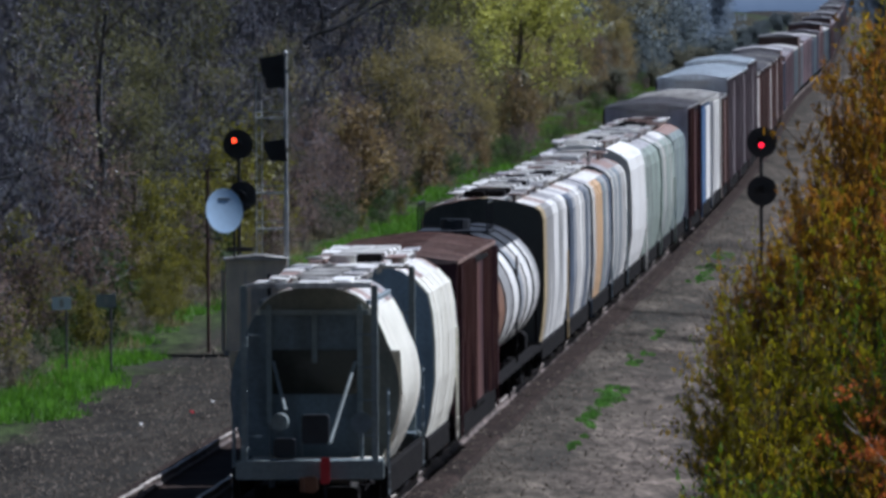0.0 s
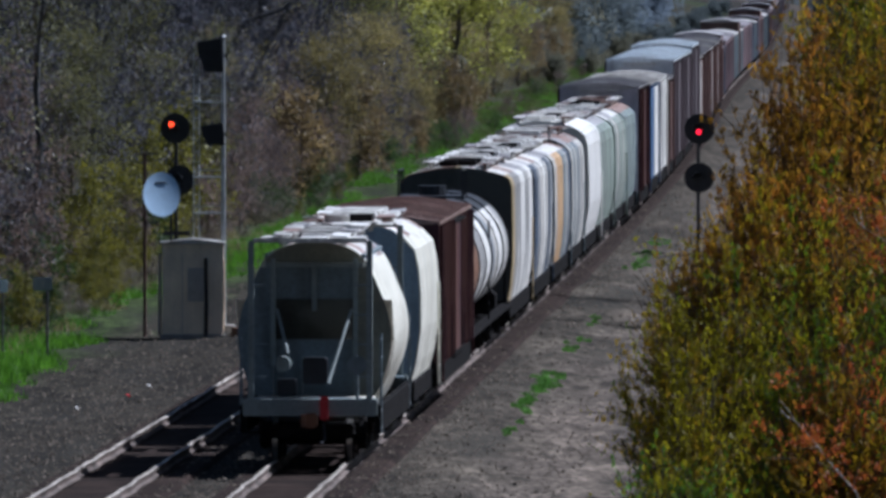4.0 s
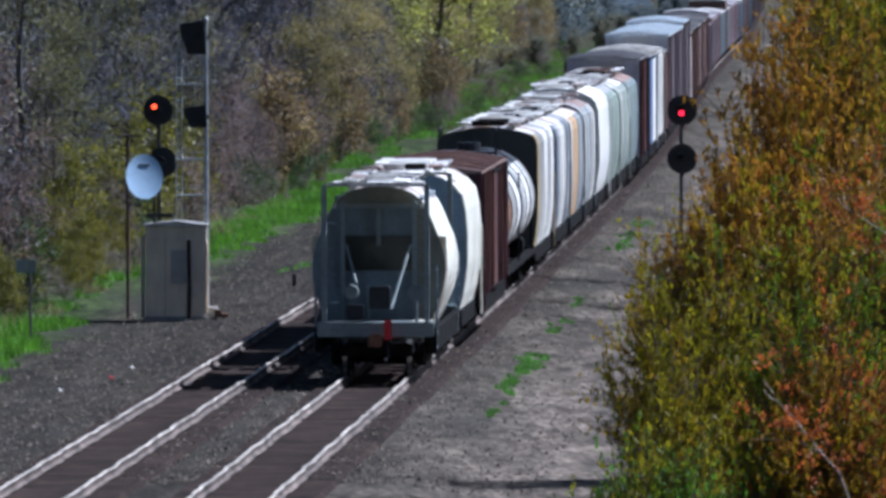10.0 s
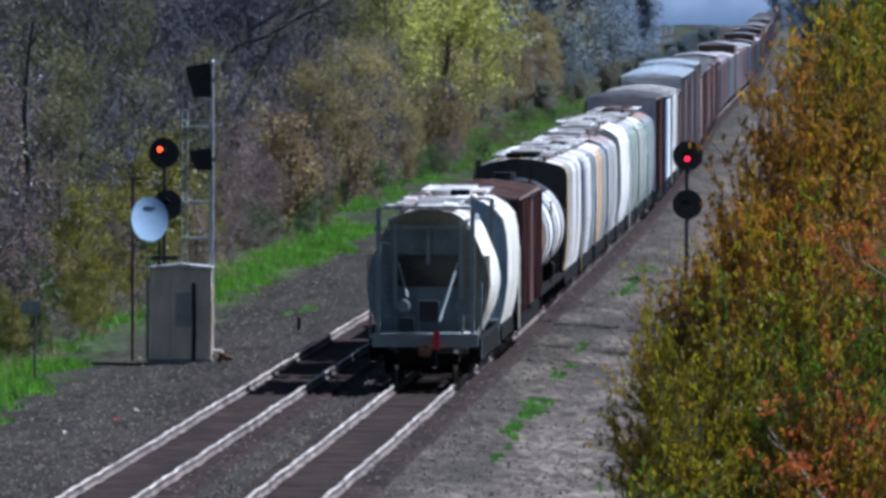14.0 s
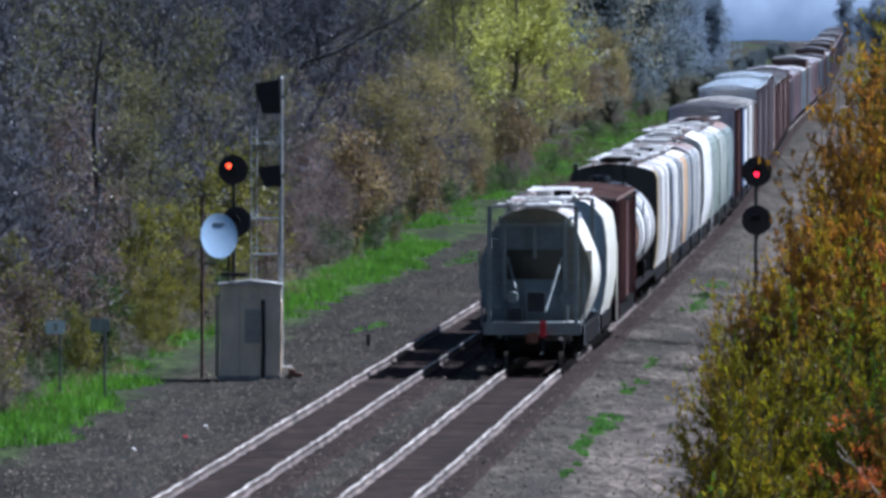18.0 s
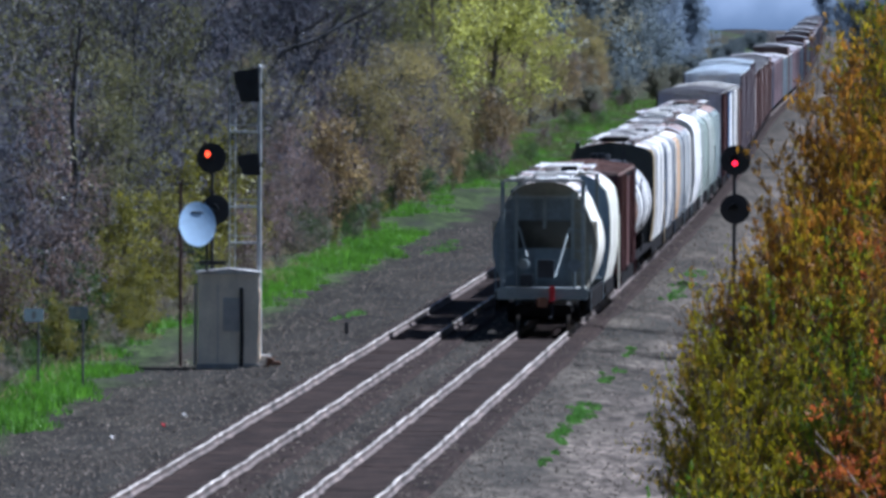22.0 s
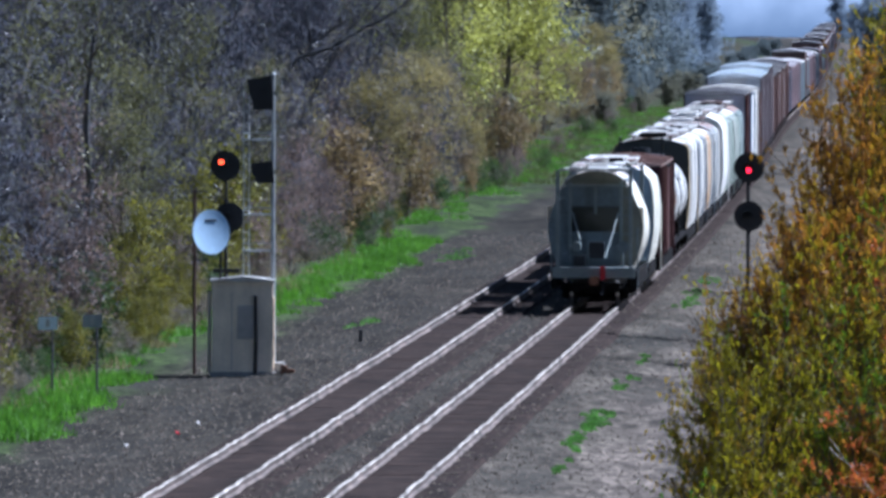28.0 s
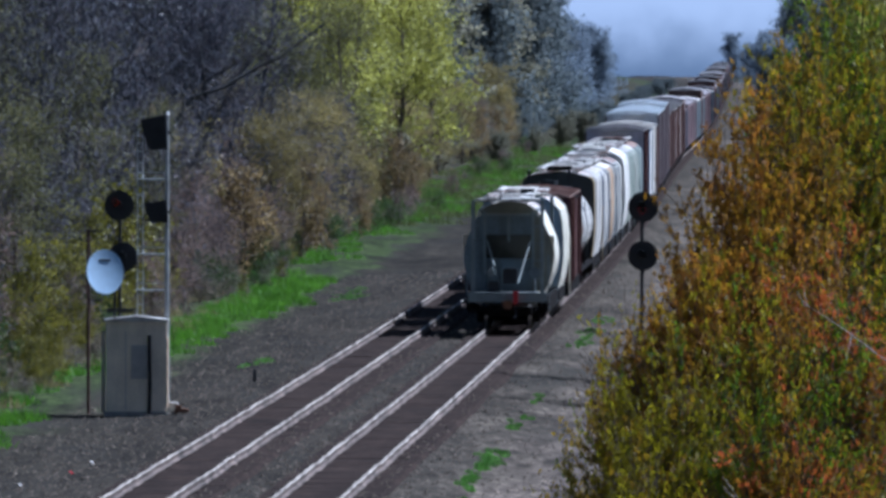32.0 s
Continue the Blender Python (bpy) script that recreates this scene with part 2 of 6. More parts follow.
M_DISH = mat("pale dish enamel", (0.50, 0.69, 0.90), 0.5, var=0.1, scale=2, fine=20, bump=0.1)
M_HUT = mat("weathered beige steel hut", (0.86, 0.73, 0.57), 0.6, var=0.12, scale=1.2, fine=18, bump=0.12, stain=0.35, stain_col=(0.35, 0.30, 0.25))
M_HUTGREY = mat("grey hut vent paint", (0.46, 0.43, 0.41), 0.6, var=0.14, bump=0.1)
M_CONC = mat("concrete pad", (0.34, 0.33, 0.31), 0.9, var=0.2, scale=3, fine=25, bump=0.3)
M_SIGN = mat("pale sign plate", (0.80, 0.86, 0.95), 0.5, var=0.1, bump=0.05)
M_SIGNBACK = mat("bare aluminium sign back", (0.35, 0.36, 0.38), 0.5, metal=0.3, var=0.15, bump=0.05)
M_BARK = mat("grey-brown bark", (0.13, 0.105, 0.085), 0.9, var=0.4, scale=5, fine=30, bump=0.5, stretch=(1, 1, 0.25))
M_PALEBARK = mat("pale dead bark", (0.34, 0.31, 0.28), 0.85, var=0.3, scale=4, fine=30, bump=0.2)
# near-white flecks that imitate sun sparkle on twigs and leaves
M_SPARKLE = mat("pale flecks standing in for sparkle", (0.75, 0.74, 0.72), 0.35, var=0.15, scale=4, fine=30, bump=0.0, island=0.3)
# blue cast of the hazy wood put into the twig colour
M_TWIG = mat("grey twigs with blue haze in the colour", (0.059, 0.064, 0.088), 0.85, var=0.3, scale=4, fine=30, bump=0.0, island=0.3)
M_BUSHBARK = mat("dark brown stems", (0.06, 0.042, 0.028), 0.85, var=0.35, scale=4, fine=30, bump=0.0)
M_RUSTPOLE = mat("dark red-brown weathered pole", (0.075, 0.04, 0.035), 0.85, var=0.35, scale=3, fine=20, bump=0.2)
M_BRIGHT = mat("clean white car paint", (0.92, 0.90, 0.86), 0.35, var=0.06, scale=0.7, fine=12, bump=0.1, stain=0.2, stain_col=(0.4, 0.36, 0.3))
M_BARKDARK = mat("dark bark", (0.07, 0.07, 0.074), 0.9, var=0.4, scale=5, fine=30, bump=0.5, stretch=(1, 1, 0.25))


def leaf(name, base, tint, island=0.45, objrand=0.18, trans=0.45, thin=0.0):
    return mat(name, base, 0.55, var=0.22, scale=0.35, fine=3.0, bump=0.0, tint=tint, island=island, objrand=objrand, trans=trans, spec=0.35, thin=thin)


# most wood colours are greyed and blued to carry a haze veil
L_OLIVE = leaf("olive young leaves", (0.125, 0.125, 0.058), (0.17, 0.165, 0.066), island=0.3)
L_YELLOW = leaf("yellow-green young leaves", (0.345, 0.355, 0.075), (0.42, 0.415, 0.085))
L_RUST = leaf("rust-brown buds", (0.19, 0.14, 0.122), (0.25, 0.178, 0.145), island=0.3)
L_GREEN = leaf("green shrub leaves", (0.040, 0.075, 0.022), (0.065, 0.11, 0.030))
L_OCHRE = leaf("ochre young leaves", (0.225, 0.165, 0.08), (0.28, 0.205, 0.09))
L_PURPLE = leaf("purple-brown buds", (0.104, 0.096, 0.116), (0.14, 0.126, 0.14), island=0.3)
L_OLIVEYEL = leaf("olive-yellow young leaves", (0.17, 0.165, 0.022), (0.23, 0.21, 0.03))
L_OLIVEOCHRE = leaf("ochre-olive young leaves", (0.26, 0.225, 0.09), (0.32, 0.265, 0.10), island=0.3)
# distance haze is put into these three far leaf colours
L_HAZEBLUE = leaf("far leaves with blue haze in the colour", (0.135, 0.165, 0.175), (0.15, 0.175, 0.18), island=0.04, objrand=0.1, trans=0.65, thin=0.2)
L_HAZEPALE = leaf("farthest leaves with pale blue haze in the colour", (0.20, 0.25, 0.31), (0.21, 0.255, 0.31), island=0.03, objrand=0.06, trans=0.65, thin=0.25)
L_HAZEOLIVE = leaf("olive far leaves paled with haze", (0.205, 0.21, 0.155), (0.245, 0.235, 0.165), island=0.1, objrand=0.2, trans=0.6)
L_FARDARK = leaf("dark far leaves with blue haze in the colour", (0.06, 0.09, 0.11), (0.07, 0.10, 0.12), island=0.1)
L_TANBRUSH = leaf("dry tan brush", (0.20, 0.175, 0.13), (0.27, 0.23, 0.17))
L_BUSH = leaf("ochre-green bush leaves", (0.29, 0.185, 0.006), (0.35, 0.235, 0.008), island=0.28, objrand=0.0, trans=0.6, thin=0.15)
L_BUSHYEL = leaf("yellow-green bush leaves", (0.24, 0.215, 0.004), (0.305, 0.27, 0.006), island=0.28, objrand=0.0, trans=0.6, thin=0.15)
L_BUSHGREEN = leaf("green bush leaves", (0.10, 0.17, 0.005), (0.14, 0.21, 0.007), island=0.28, objrand=0.0, trans=0.6, thin=0.15)
L_BUSHORANGE = leaf("orange-brown bush leaves", (0.29, 0.125, 0.012), (0.35, 0.155, 0.016), island=0.28, objrand=0.0, trans=0.6, thin=0.15)
L_BUSHRED = leaf("red new leaves", (0.33, 0.085, 0.018), (0.40, 0.11, 0.022), island=0.3, objrand=0.0, trans=0.6)
L_BUSHBROWN = leaf("brown-ochre bush leaves", (0.29, 0.15, 0.010), (0.35, 0.19, 0.014), island=0.28, objrand=0.0, trans=0.6, thin=0.15)
L_GRASS = leaf("bright spring grass", (0.08, 0.21, 0.014), (0.12, 0.27, 0.022), objrand=0.0)
L_WEED = leaf("dull green weeds", (0.08, 0.20, 0.03), (0.11, 0.25, 0.04), objrand=0.0)
L_MEADOW = leaf("dull olive meadow grass", (0.085, 0.12, 0.035), (0.13, 0.15, 0.05), objrand=0.0)
L_GRASSDRY = leaf("dry grass", (0.22, 0.19, 0.09), (0.28, 0.24, 0.12), objrand=0.0)


# ---- mesh tools ----
class Geo:
    """Collects simple solids into one mesh."""

    def __init__(self):
        self.v, self.f = [], []

    def add(self, vs, fs):
        n = len(self.v)
        self.v.extend(vs)
        self.f.extend([tuple(i + n for i in q) for q in fs])
        return self

    def box(self, c, s, rot=None, ch=0.0):
        """A box about c with its edges along y cut by ch."""
        x, y, z = s[0] / 2, s[1] / 2, s[2] / 2
        ch = min(ch, x * 0.9, z * 0.9)
        if ch > 0:
            prof = [(-x + ch, -z), (x - ch, -z), (x, -z + ch), (x, z - ch), (x - ch, z), (-x + ch, z), (-x, z - ch), (-x, -z + ch)]
        else:
            prof = [(-x, -z), (x, -z), (x, z), (-x, z)]
        n = len(prof)
        vs = [Vector((a, -y, b)) for a, b in prof] + [Vector((a, y, b)) for a, b in prof]
        if rot is not None:
            vs = [rot @ p for p in vs]
        vs = [(p.x + c[0], p.y + c[1], p.z + c[2]) for p in vs]
        fs = [tuple(range(n)), tuple(range(2 * n - 1, n - 1, -1))]
        fs += [(i, i + n, (i + 1) % n + n, (i + 1) % n) for i in range(n)]
        return self.add(vs, fs)

    def tube(self, p, q, r0, r1=None, seg=8, caps=True):
        r1 = r0 if r1 is None else r1
        p, q = Vector(p), Vector(q)
        d = (q - p)
        if d.length < 1e-6:
            return self
        d.normalize()
        a = d.orthogonal().normalized()
        b = d.cross(a)
        vs = []
        for c, r in ((p, r0), (q, r1)):
            for i in range(seg):
                t = 2 * math.pi * i / seg
                w = c + (a * math.cos(t) + b * math.sin(t)) * r
                vs.append((w.x, w.y, w.z))
        fs = [(i, (i + 1) % seg, (i + 1) % seg + seg, i + seg) for i in range(seg)]
        if caps:
            fs += [tuple(range(seg - 1, -1, -1)), tuple(range(seg, 2 * seg))]
        return self.add(vs, fs)

    def loft(self, rings, caps=True):
        n = len(rings[0])
        vs = [p for r in rings for p in r]
        fs = []
        for k in range(len(rings) - 1):
            for i in range(n):
                j = (i + 1) % n
                fs.append((k * n + i, k * n + j, (k + 1) * n + j, (k + 1) * n + i))
        if caps:
            fs += [tuple(range(n - 1, -1, -1)), tuple(range((len(rings) - 1) * n, len(rings) * n))]
        return self.add(vs, fs)

    def mesh(self, name, material, smooth=False):
        me = bpy.data.meshes.new(name)
        me.from_pydata(self.v, [], self.f)
        for m in (material if isinstance(material, (list, tuple)) else [material]):
            me.materials.append(m)
        bm = bmesh.new()
        bm.from_mesh(me)
        bmesh.ops.recalc_face_normals(bm, faces=bm.faces)
        bm.to_mesh(me)
        bm.free()
        if smooth:
            me.polygons.foreach_set("use_smooth", [True] * len(me.polygons))
            me.set_sharp_from_angle(angle=radians(38))
        return me


def part(name, geo, material, parent=None, label="", smooth=False, at=None):
    """Links one mesh object, under a thing or a part."""
    me = geo if isinstance(geo, bpy.types.Mesh) else geo.mesh(name, material, smooth)
    ob = new(name, me)
    if parent is not None:
        ob.parent = parent
    if at is not None:
        ob.matrix_basis = at
    if label:
        tagged(ob, label)
    return ob


def thing(name, label, category, group="", kind="", at=None):
    ob = new(name)
    ob.empty_display_size = 0.3
    tagged(ob, label, category, group, kind)
    if at is not None:
        ob.matrix_basis = at
    return ob


# ---- ground and tracks ----
def ramp_ground():
    m = bpy.data.materials.new("gravel, grass and litter ground")
    m.use_nodes = True
    nt = m.node_tree
    L = nt.links.new
    b = nt.nodes["Principled BSDF"]
    b.inputs["Roughness"].default_value = 0.95
    b.inputs["Specular IOR Level"].default_value = 0.12
    uv = nt.nodes.new("ShaderNodeUVMap")
    uv.uv_map = "lat"
    sep = nt.nodes.new("ShaderNodeSeparateXYZ")
    L(uv.outputs[0], sep.inputs[0])
    tc = nt.nodes.new("ShaderNodeTexCoord")

    def noise_at(scale, detail=5, stretch=(1, 1, 1)):
        mp = nt.nodes.new("ShaderNodeMapping")
        mp.inputs["Scale"].default_value = stretch
        n = nt.nodes.new("ShaderNodeTexNoise")
        n.inputs["Scale"].default_value, n.inputs["Detail"].default_value = scale, detail
        L(tc.outputs["Object"], mp.inputs["Vector"])
        L(mp.outputs[0], n.inputs["Vector"])
        return n.outputs["Fac"]

    def math_(op, a, c):
        k = nt.nodes.new("ShaderNodeMath")
        k.operation = op
        for i, x in enumerate((a, c)):
            if isinstance(x, (int, float)):
                k.inputs[i].default_value = x
            else:
                L(x, k.inputs[i])
        return k.outputs[0]

    wob = math_("MULTIPLY", math_("SUBTRACT", noise_at(0.5, 6, (1, 0.2, 1)), 0.5), 5.0)
    u = math_("ADD", sep.outputs[0], wob)
    pos = math_("DIVIDE", math_("ADD", u, 30.0), 60.0)
    r = nt.nodes.new("ShaderNodeValToRGB")
    cr = r.color_ramp
    stops = [(-30, (0.03, 0.026, 0.018)), (-15.5, (0.04, 0.038, 0.02)), (-13.5, (0.036, 0.05, 0.015)), (-10.8, (0.034, 0.05, 0.015)),
             (-9.8, (0.0235, 0.0208, 0.0152)), (-7.2, (0.0262, 0.0222, 0.0170)), (-1.0, (0.0395, 0.0335, 0.0260)), (3.0, (0.069, 0.0582, 0.0455)),
             (4.6, (0.104, 0.085, 0.069)), (8.5, (0.108, 0.087, 0.068)), (10.5, (0.05, 0.05, 0.028)), (30, (0.035, 0.032, 0.022))]
    while len(cr.elements) < len(stops):
        cr.elements.new(0.5)
    for e, (p, c) in zip(cr.elements, stops):
        e.position, e.color = (p + 30) / 60, (*c, 1)
    L(pos, r.inputs["Fac"])
    hs = nt.nodes.new("ShaderNodeHueSaturation")
    L(r.outputs[0], hs.inputs["Color"])
    big, small = noise_at(0.6, 6, (1, 0.16, 1)), noise_at(6.0, 6, (1, 0.25, 1))
    mr = nt.nodes.new("ShaderNodeMapRange")
    mr.inputs["From Min"].default_value, mr.inputs["From Max"].default_value = 0.3, 0.7
    mr.inputs["To Min"].default_value, mr.inputs["To Max"].default_value = 0.42, 1.5
    L(big, mr.inputs["Value"])
    mr2 = nt.nodes.new("ShaderNodeMapRange")
    mr2.inputs["From Min"].default_value, mr2.inputs["From Max"].default_value = 0.3, 0.7
    mr2.inputs["To Min"].default_value, mr2.inputs["To Max"].default_value = 0.45, 1.6
    L(small, mr2.inputs["Value"])
    mr3 = nt.nodes.new("ShaderNodeMapRange")
    mr3.inputs["From Min"].default_value, mr3.inputs["From Max"].default_value = 0.3, 0.7
    mr3.inputs["To Min"].default_value, mr3.inputs["To Max"].default_value = 0.42, 1.62
    L(noise_at(2.4, 5, (1, 0.2, 1)), mr3.inputs["Value"])
    L(math_("MULTIPLY", math_("MULTIPLY", mr.outputs[0], mr3.outputs[0]), mr2.outputs[0]), hs.inputs["Value"])
    pr = nt.nodes.new("ShaderNodeMapRange")
    pr.inputs["From Min"].default_value, pr.inputs["From Max"].default_value = 0.5, 0.68
    pr.inputs["To Max"].default_value = 0.75
    L(noise_at(0.42, 7, (1, 0.15, 1)), pr.inputs["Value"])
    px = nt.nodes.new("ShaderNodeMix")
    px.data_type = "RGBA"
    L(pr.outputs[0], px.inputs["Factor"])
    L(hs.outputs[0], px.inputs["A"])
    px.inputs["B"].default_value = (0.031, 0.029, 0.0245, 1)
    L(px.outputs["Result"], b.inputs["Base Color"])
    bp = nt.nodes.new("ShaderNodeBump")
    bp.inputs["Strength"].default_value, bp.inputs["Distance"].default_value = 0.8, 0.08
    L(small, bp.inputs["Height"])
    L(bp.outputs[0], b.inputs["Normal"])
    return m


M_GROUND = ramp_ground()


def ground_z(u, y):
    """Height of the ground at u metres beside the train's track."""
    z = -0.55 + 0.06 * noise.noise((u * 0.4, y * 0.08, 3.0)) * max(0.0, min(1.0, (480 - y) / 100))
    if -8.0 < u < 4.2:
        z += 0.24 * min(1.0, (u + 8.0) / 2.2, (4.2 - u) / 2.2)
    if u < -9.5:
        z += 0.10 * min(1, (-9.5 - u) / 3)
    if u < -22:
        z += 0.22 * (-22 - u) if u > -90 else 0.22 * 68
    if u > 20:
        z += 0.14 * (min(u, 110) - 20)
    return z


def build_ground():
    us = sorted(set([-1500, -700, -300, -160, -90, -60, -40, -30, -26, -22] + [-20 + 0.8 * i for i in range(48)] + [19.5, 24, 30, 40, 60, 110, 300, 700, 1500]))
    ys = [-300, -100, 0, 60, 120, 160] + [190 + 3 * i for i in range(110)] + [525 + 25 * i for i in range(60)] + [2100, 2400, 2800, 3300, 4000, 4800]
    vs, uvs, fs = [], [], []
    n = len(us)
    for y in ys:
        x0 = track_x(min(max(y, 0), 2200))
        for u in us:
            vs.append((x0 + u, y, ground_z(u, y)))
            uvs.append((u, y))
    for j in range(len(ys) - 1):
        for i in range(n - 1):
            a = j * n + i
            fs.append((a, a + 1, a + n + 1, a + n))
    me = bpy.data.meshes.new("ground")
    me.from_pydata(vs, [], fs)
    layer = me.uv_layers.new(name="lat")
    layer.data.foreach_set("uv", [c for lp in me.loops for c in uvs[lp.vertex_index]])
    me.materials.append(M_GROUND)
    me.polygons.foreach_set("use_smooth", [True] * len(me.polygons))
    tagged(new("ground", me), "grey gravel ground with grass verge and leaf litter", "ground", kind="structure")


def swept(profile, u0, y0, y1, step, wave=0.0):
    """A profile of (u, z) swept along the line of the track; wave: jitter that imitates heat shimmer."""
    g, rings = Geo(), []
    rng = random.Random(int(u0 * 100))
    y = y0
    while y <= y1 + 1e-6:
        du, dz = rng.uniform(-wave, wave), rng.uniform(-wave, wave) * 0.25
        rings.append([(track_x(y) + u0 + a + du, y, z + dz) for a, z in profile])
        y += step if y < 600 else max(step, 5) * 4
    return g.loft(rings)


def build_track(u0, name, label):
    bed = tagged(part(name, swept([(-1.75, -0.6), (1.75, -0.6), (1.35, -0.215), (0.6, -0.218), (-0.6, -0.218), (-1.35, -0.215)], u0, 60, 2400, 6), M_BALLAST),
                 label, "track bed", kind="structure")
    return bed


def build_rails():
    foot = [(-0.075, -0.185), (0.075, -0.185), (0.075, -0.165), (0.014, -0.14), (0.014, -0.055), (0.04, -0.045), (0.04, -0.012),
            (-0.04, -0.012), (-0.04, -0.045), (-0.014, -0.055), (-0.014, -0.14), (-0.075, -0.165)]
    head = [(-0.04, -0.012), (0.04, -0.012), (0.038, -0.004), (0.028, 0.0), (-0.028, 0.0), (-0.038, -0.004)]
    for k, u0 in enumerate((0.0, -SPACING)):
        for s in (-1, 1):
            r = thing("rail", "worn steel rail, broken glints in its head colour", "rail", "rails of the two tracks")
            part("web_and_foot", swept(foot, u0 + s * 0.753, 60, 2400, 1.1, 0.028), M_RAIL, r)
            part("rail_head", swept(head, u0 + s * 0.753, 60, 2400, 1.1, 0.028), M_RAILTOP, r, "polished steel head, broken glints in its colour")


def build_ties(beds):
    """The nearest ties are pieces of their own; the rest is one mesh."""
    one = Geo().box((0, 0, -0.289), (2.56, 0.22, 0.15)).mesh("timber_tie", M_TIE)
    for u0, bed in zip((0.0, -SPACING), beds):
        g = Geo()
        y = 195.0
        rng = random.Random(int(-u0 * 10))
        k = 0
        while y < 520:
            jig, lift = rng.uniform(-0.06, 0.06), rng.uniform(-0.02, 0.002)
            c = track_x(y) + u0 + jig
            if k < 220:
                part("timber_tie", one, None, bed, at=pose(c, y, lift, 0, 0, track_turn(y) + rng.uniform(-0.4, 0.4)))
            else:
                g.box((c, y, -0.289 + lift), (2.56, 0.22, 0.15))
            k += 1
            y += 0.52
        tagged(part("timber_ties", g, M_TIE), "dark creosoted timber ties under the rails", "railway ties", kind="stuff")


def build_stones():
    rng = np.random.RandomState(4)
    n = 46000
    y = 196 + (rng.rand(n) ** 1.5) * 260
    u = rng.uniform(-10.2, 5.2, n)
    size = 0.016 + 0.045 * rng.rand(n) ** 2.5
    vs, fs = [], []
    for i in range(n):
        on_bed = min(abs(u[i]), abs(u[i] + SPACING))
        if on_bed < 0.72 or (on_bed < 1.4 and rng.rand() < 0.6):
            continue
        if u[i] > 2.4 and rng.rand() < 0.6:
            continue
        z = -0.215 if on_bed < 1.4 else ground_z(u[i], y[i])
        c = np.array((track_x(y[i]) + u[i], y[i], z + size[i] * 0.2))
        p = np.array([(1, 0, 0), (-1, 0, 0), (0, 1, 0), (0, -1, 0), (0, 0, 1)]) * (size[i] * rng.uniform(0.6, 1.3, (5, 3)))
        a = rng.rand() * 6.28
        rot = np.array(((math.cos(a), -math.sin(a), 0), (math.sin(a), math.cos(a), 0), (0, 0, 1)))
        k = len(vs)
        vs.extend((p @ rot.T + c).tolist())
        fs.extend([(k, k + 2, k + 4), (k + 2, k + 1, k + 4), (k + 1, k + 3, k + 4), (k + 3, k, k + 4)])
    me = bpy.data.meshes.new("ballast_stones")
    me.from_pydata(vs, [], fs)
    me.materials.append(M_STONE)
    tagged(new("ballast_stones", me), "loose grey ballast stones over the track bed", "gravel", kind="stuff")


# ---- the train ----
WHEEL_MESHES = {}


def truck(car, y, treads=False):
    """A two-axle truck under the car at y."""
    if not WHEEL_MESHES:
        g = Geo().tube((-0.98, 0, 0), (0.98, 0, 0), 0.08, seg=8)
        for s in (-1, 1):
            g.tube((s * 0.69, 0, 0), (s * 0.82, 0, 0), 0.42, 0.42, 20)
            g.tube((s * 0.67, 0, 0), (s * 0.69, 0, 0), 0.45, 0.45, 20)
            g.tube((s * 0.82, 0, 0), (s * 0.86, 0, 0), 0.34, 0.16, 12)
            g.tube((s * 0.9, 0, 0), (s * 1.08, 0, 0), 0.11, 0.10, 10)
            for i in range(4):
                a = i * math.pi / 2
                g.box((s * 0.865, 0.24 * math.cos(a), 0.24 * math.sin(a)), (0.03, 0.06, 0.06))
        WHEEL_MESHES["set"] = g.mesh("wheelset", M_DARKGEAR)
        WHEEL_MESHES["tread"] = Geo().tube((-0.055, 0, 0), (0.055, 0, 0), 0.424, 0.423, 24, caps=False).mesh("tread", M_TYRE, True)
        g = Geo()
        prof = [(-1.15, 0.40), (-0.95, 0.60), (-0.45, 0.72), (0.45, 0.72), (0.95, 0.60), (1.15, 0.40), (0.85, 0.34), (0.5, 0.22), (-0.5, 0.22), (-0.85, 0.34)]
        g.loft([[(-0.08, a, b) for a, b in prof], [(0.08, a, b) for a, b in prof]])
        for a in (-0.2, 0, 0.2):
            g.tube((0.0, a, 0.26), (0.0, a, 0.6), 0.09, seg=8)
        WHEEL_MESHES["frame"] = g.mesh("side_frame", M_DARKGEAR)
        WHEEL_MESHES["bolster"] = Geo().box((0, 0, 0.62), (2.3, 0.4, 0.26), ch=0.04).tube((0, 0, 0.7), (0, 0, 0.95), 0.25, seg=12).mesh("bolster", M_DARKGEAR)
    t = part("truck", WHEEL_MESHES["bolster"], None, car, at=Matrix.Translation((0, y, 0)))
    for s in (-1, 1):
        part("side_frame", WHEEL_MESHES["frame"], None, t, at=Matrix.Translation((s * 1.0, 0, 0)))
        part("wheelset", WHEEL_MESHES["set"], None, t, at=Matrix.Translation((0, s * 0.89, 0.425)))
        if treads:
            for x in (-0.757, 0.757):
                part("wheel_tread", WHEEL_MESHES["tread"], None, t, "polished wheel tread", at=Matrix.Translation((x, s * 0.89, 0.425)))
    return t


def coupler(car, y, s):
    g = Geo().box((0, y + s * 0.15, 0.88), (0.2, 0.6, 0.22), ch=0.03)
    g.box((0.05, y + s * 0.48, 0.88), (0.26, 0.14, 0.3), ch=0.05).box((-0.1, y + s * 0.55, 0.88), (0.08, 0.2, 0.26))
    part("coupler", g, M_RUST, car)
    part("air_hose", Geo().tube((0.28, y + s * 0.1, 0.8), (0.32, y + s * 0.3, 0.5), 0.03, seg=6).tube((0.32, y + s * 0.3, 0.5), (0.25, y + s * 0.5, 0.42), 0.03, seg=6), M_BLACK, car)


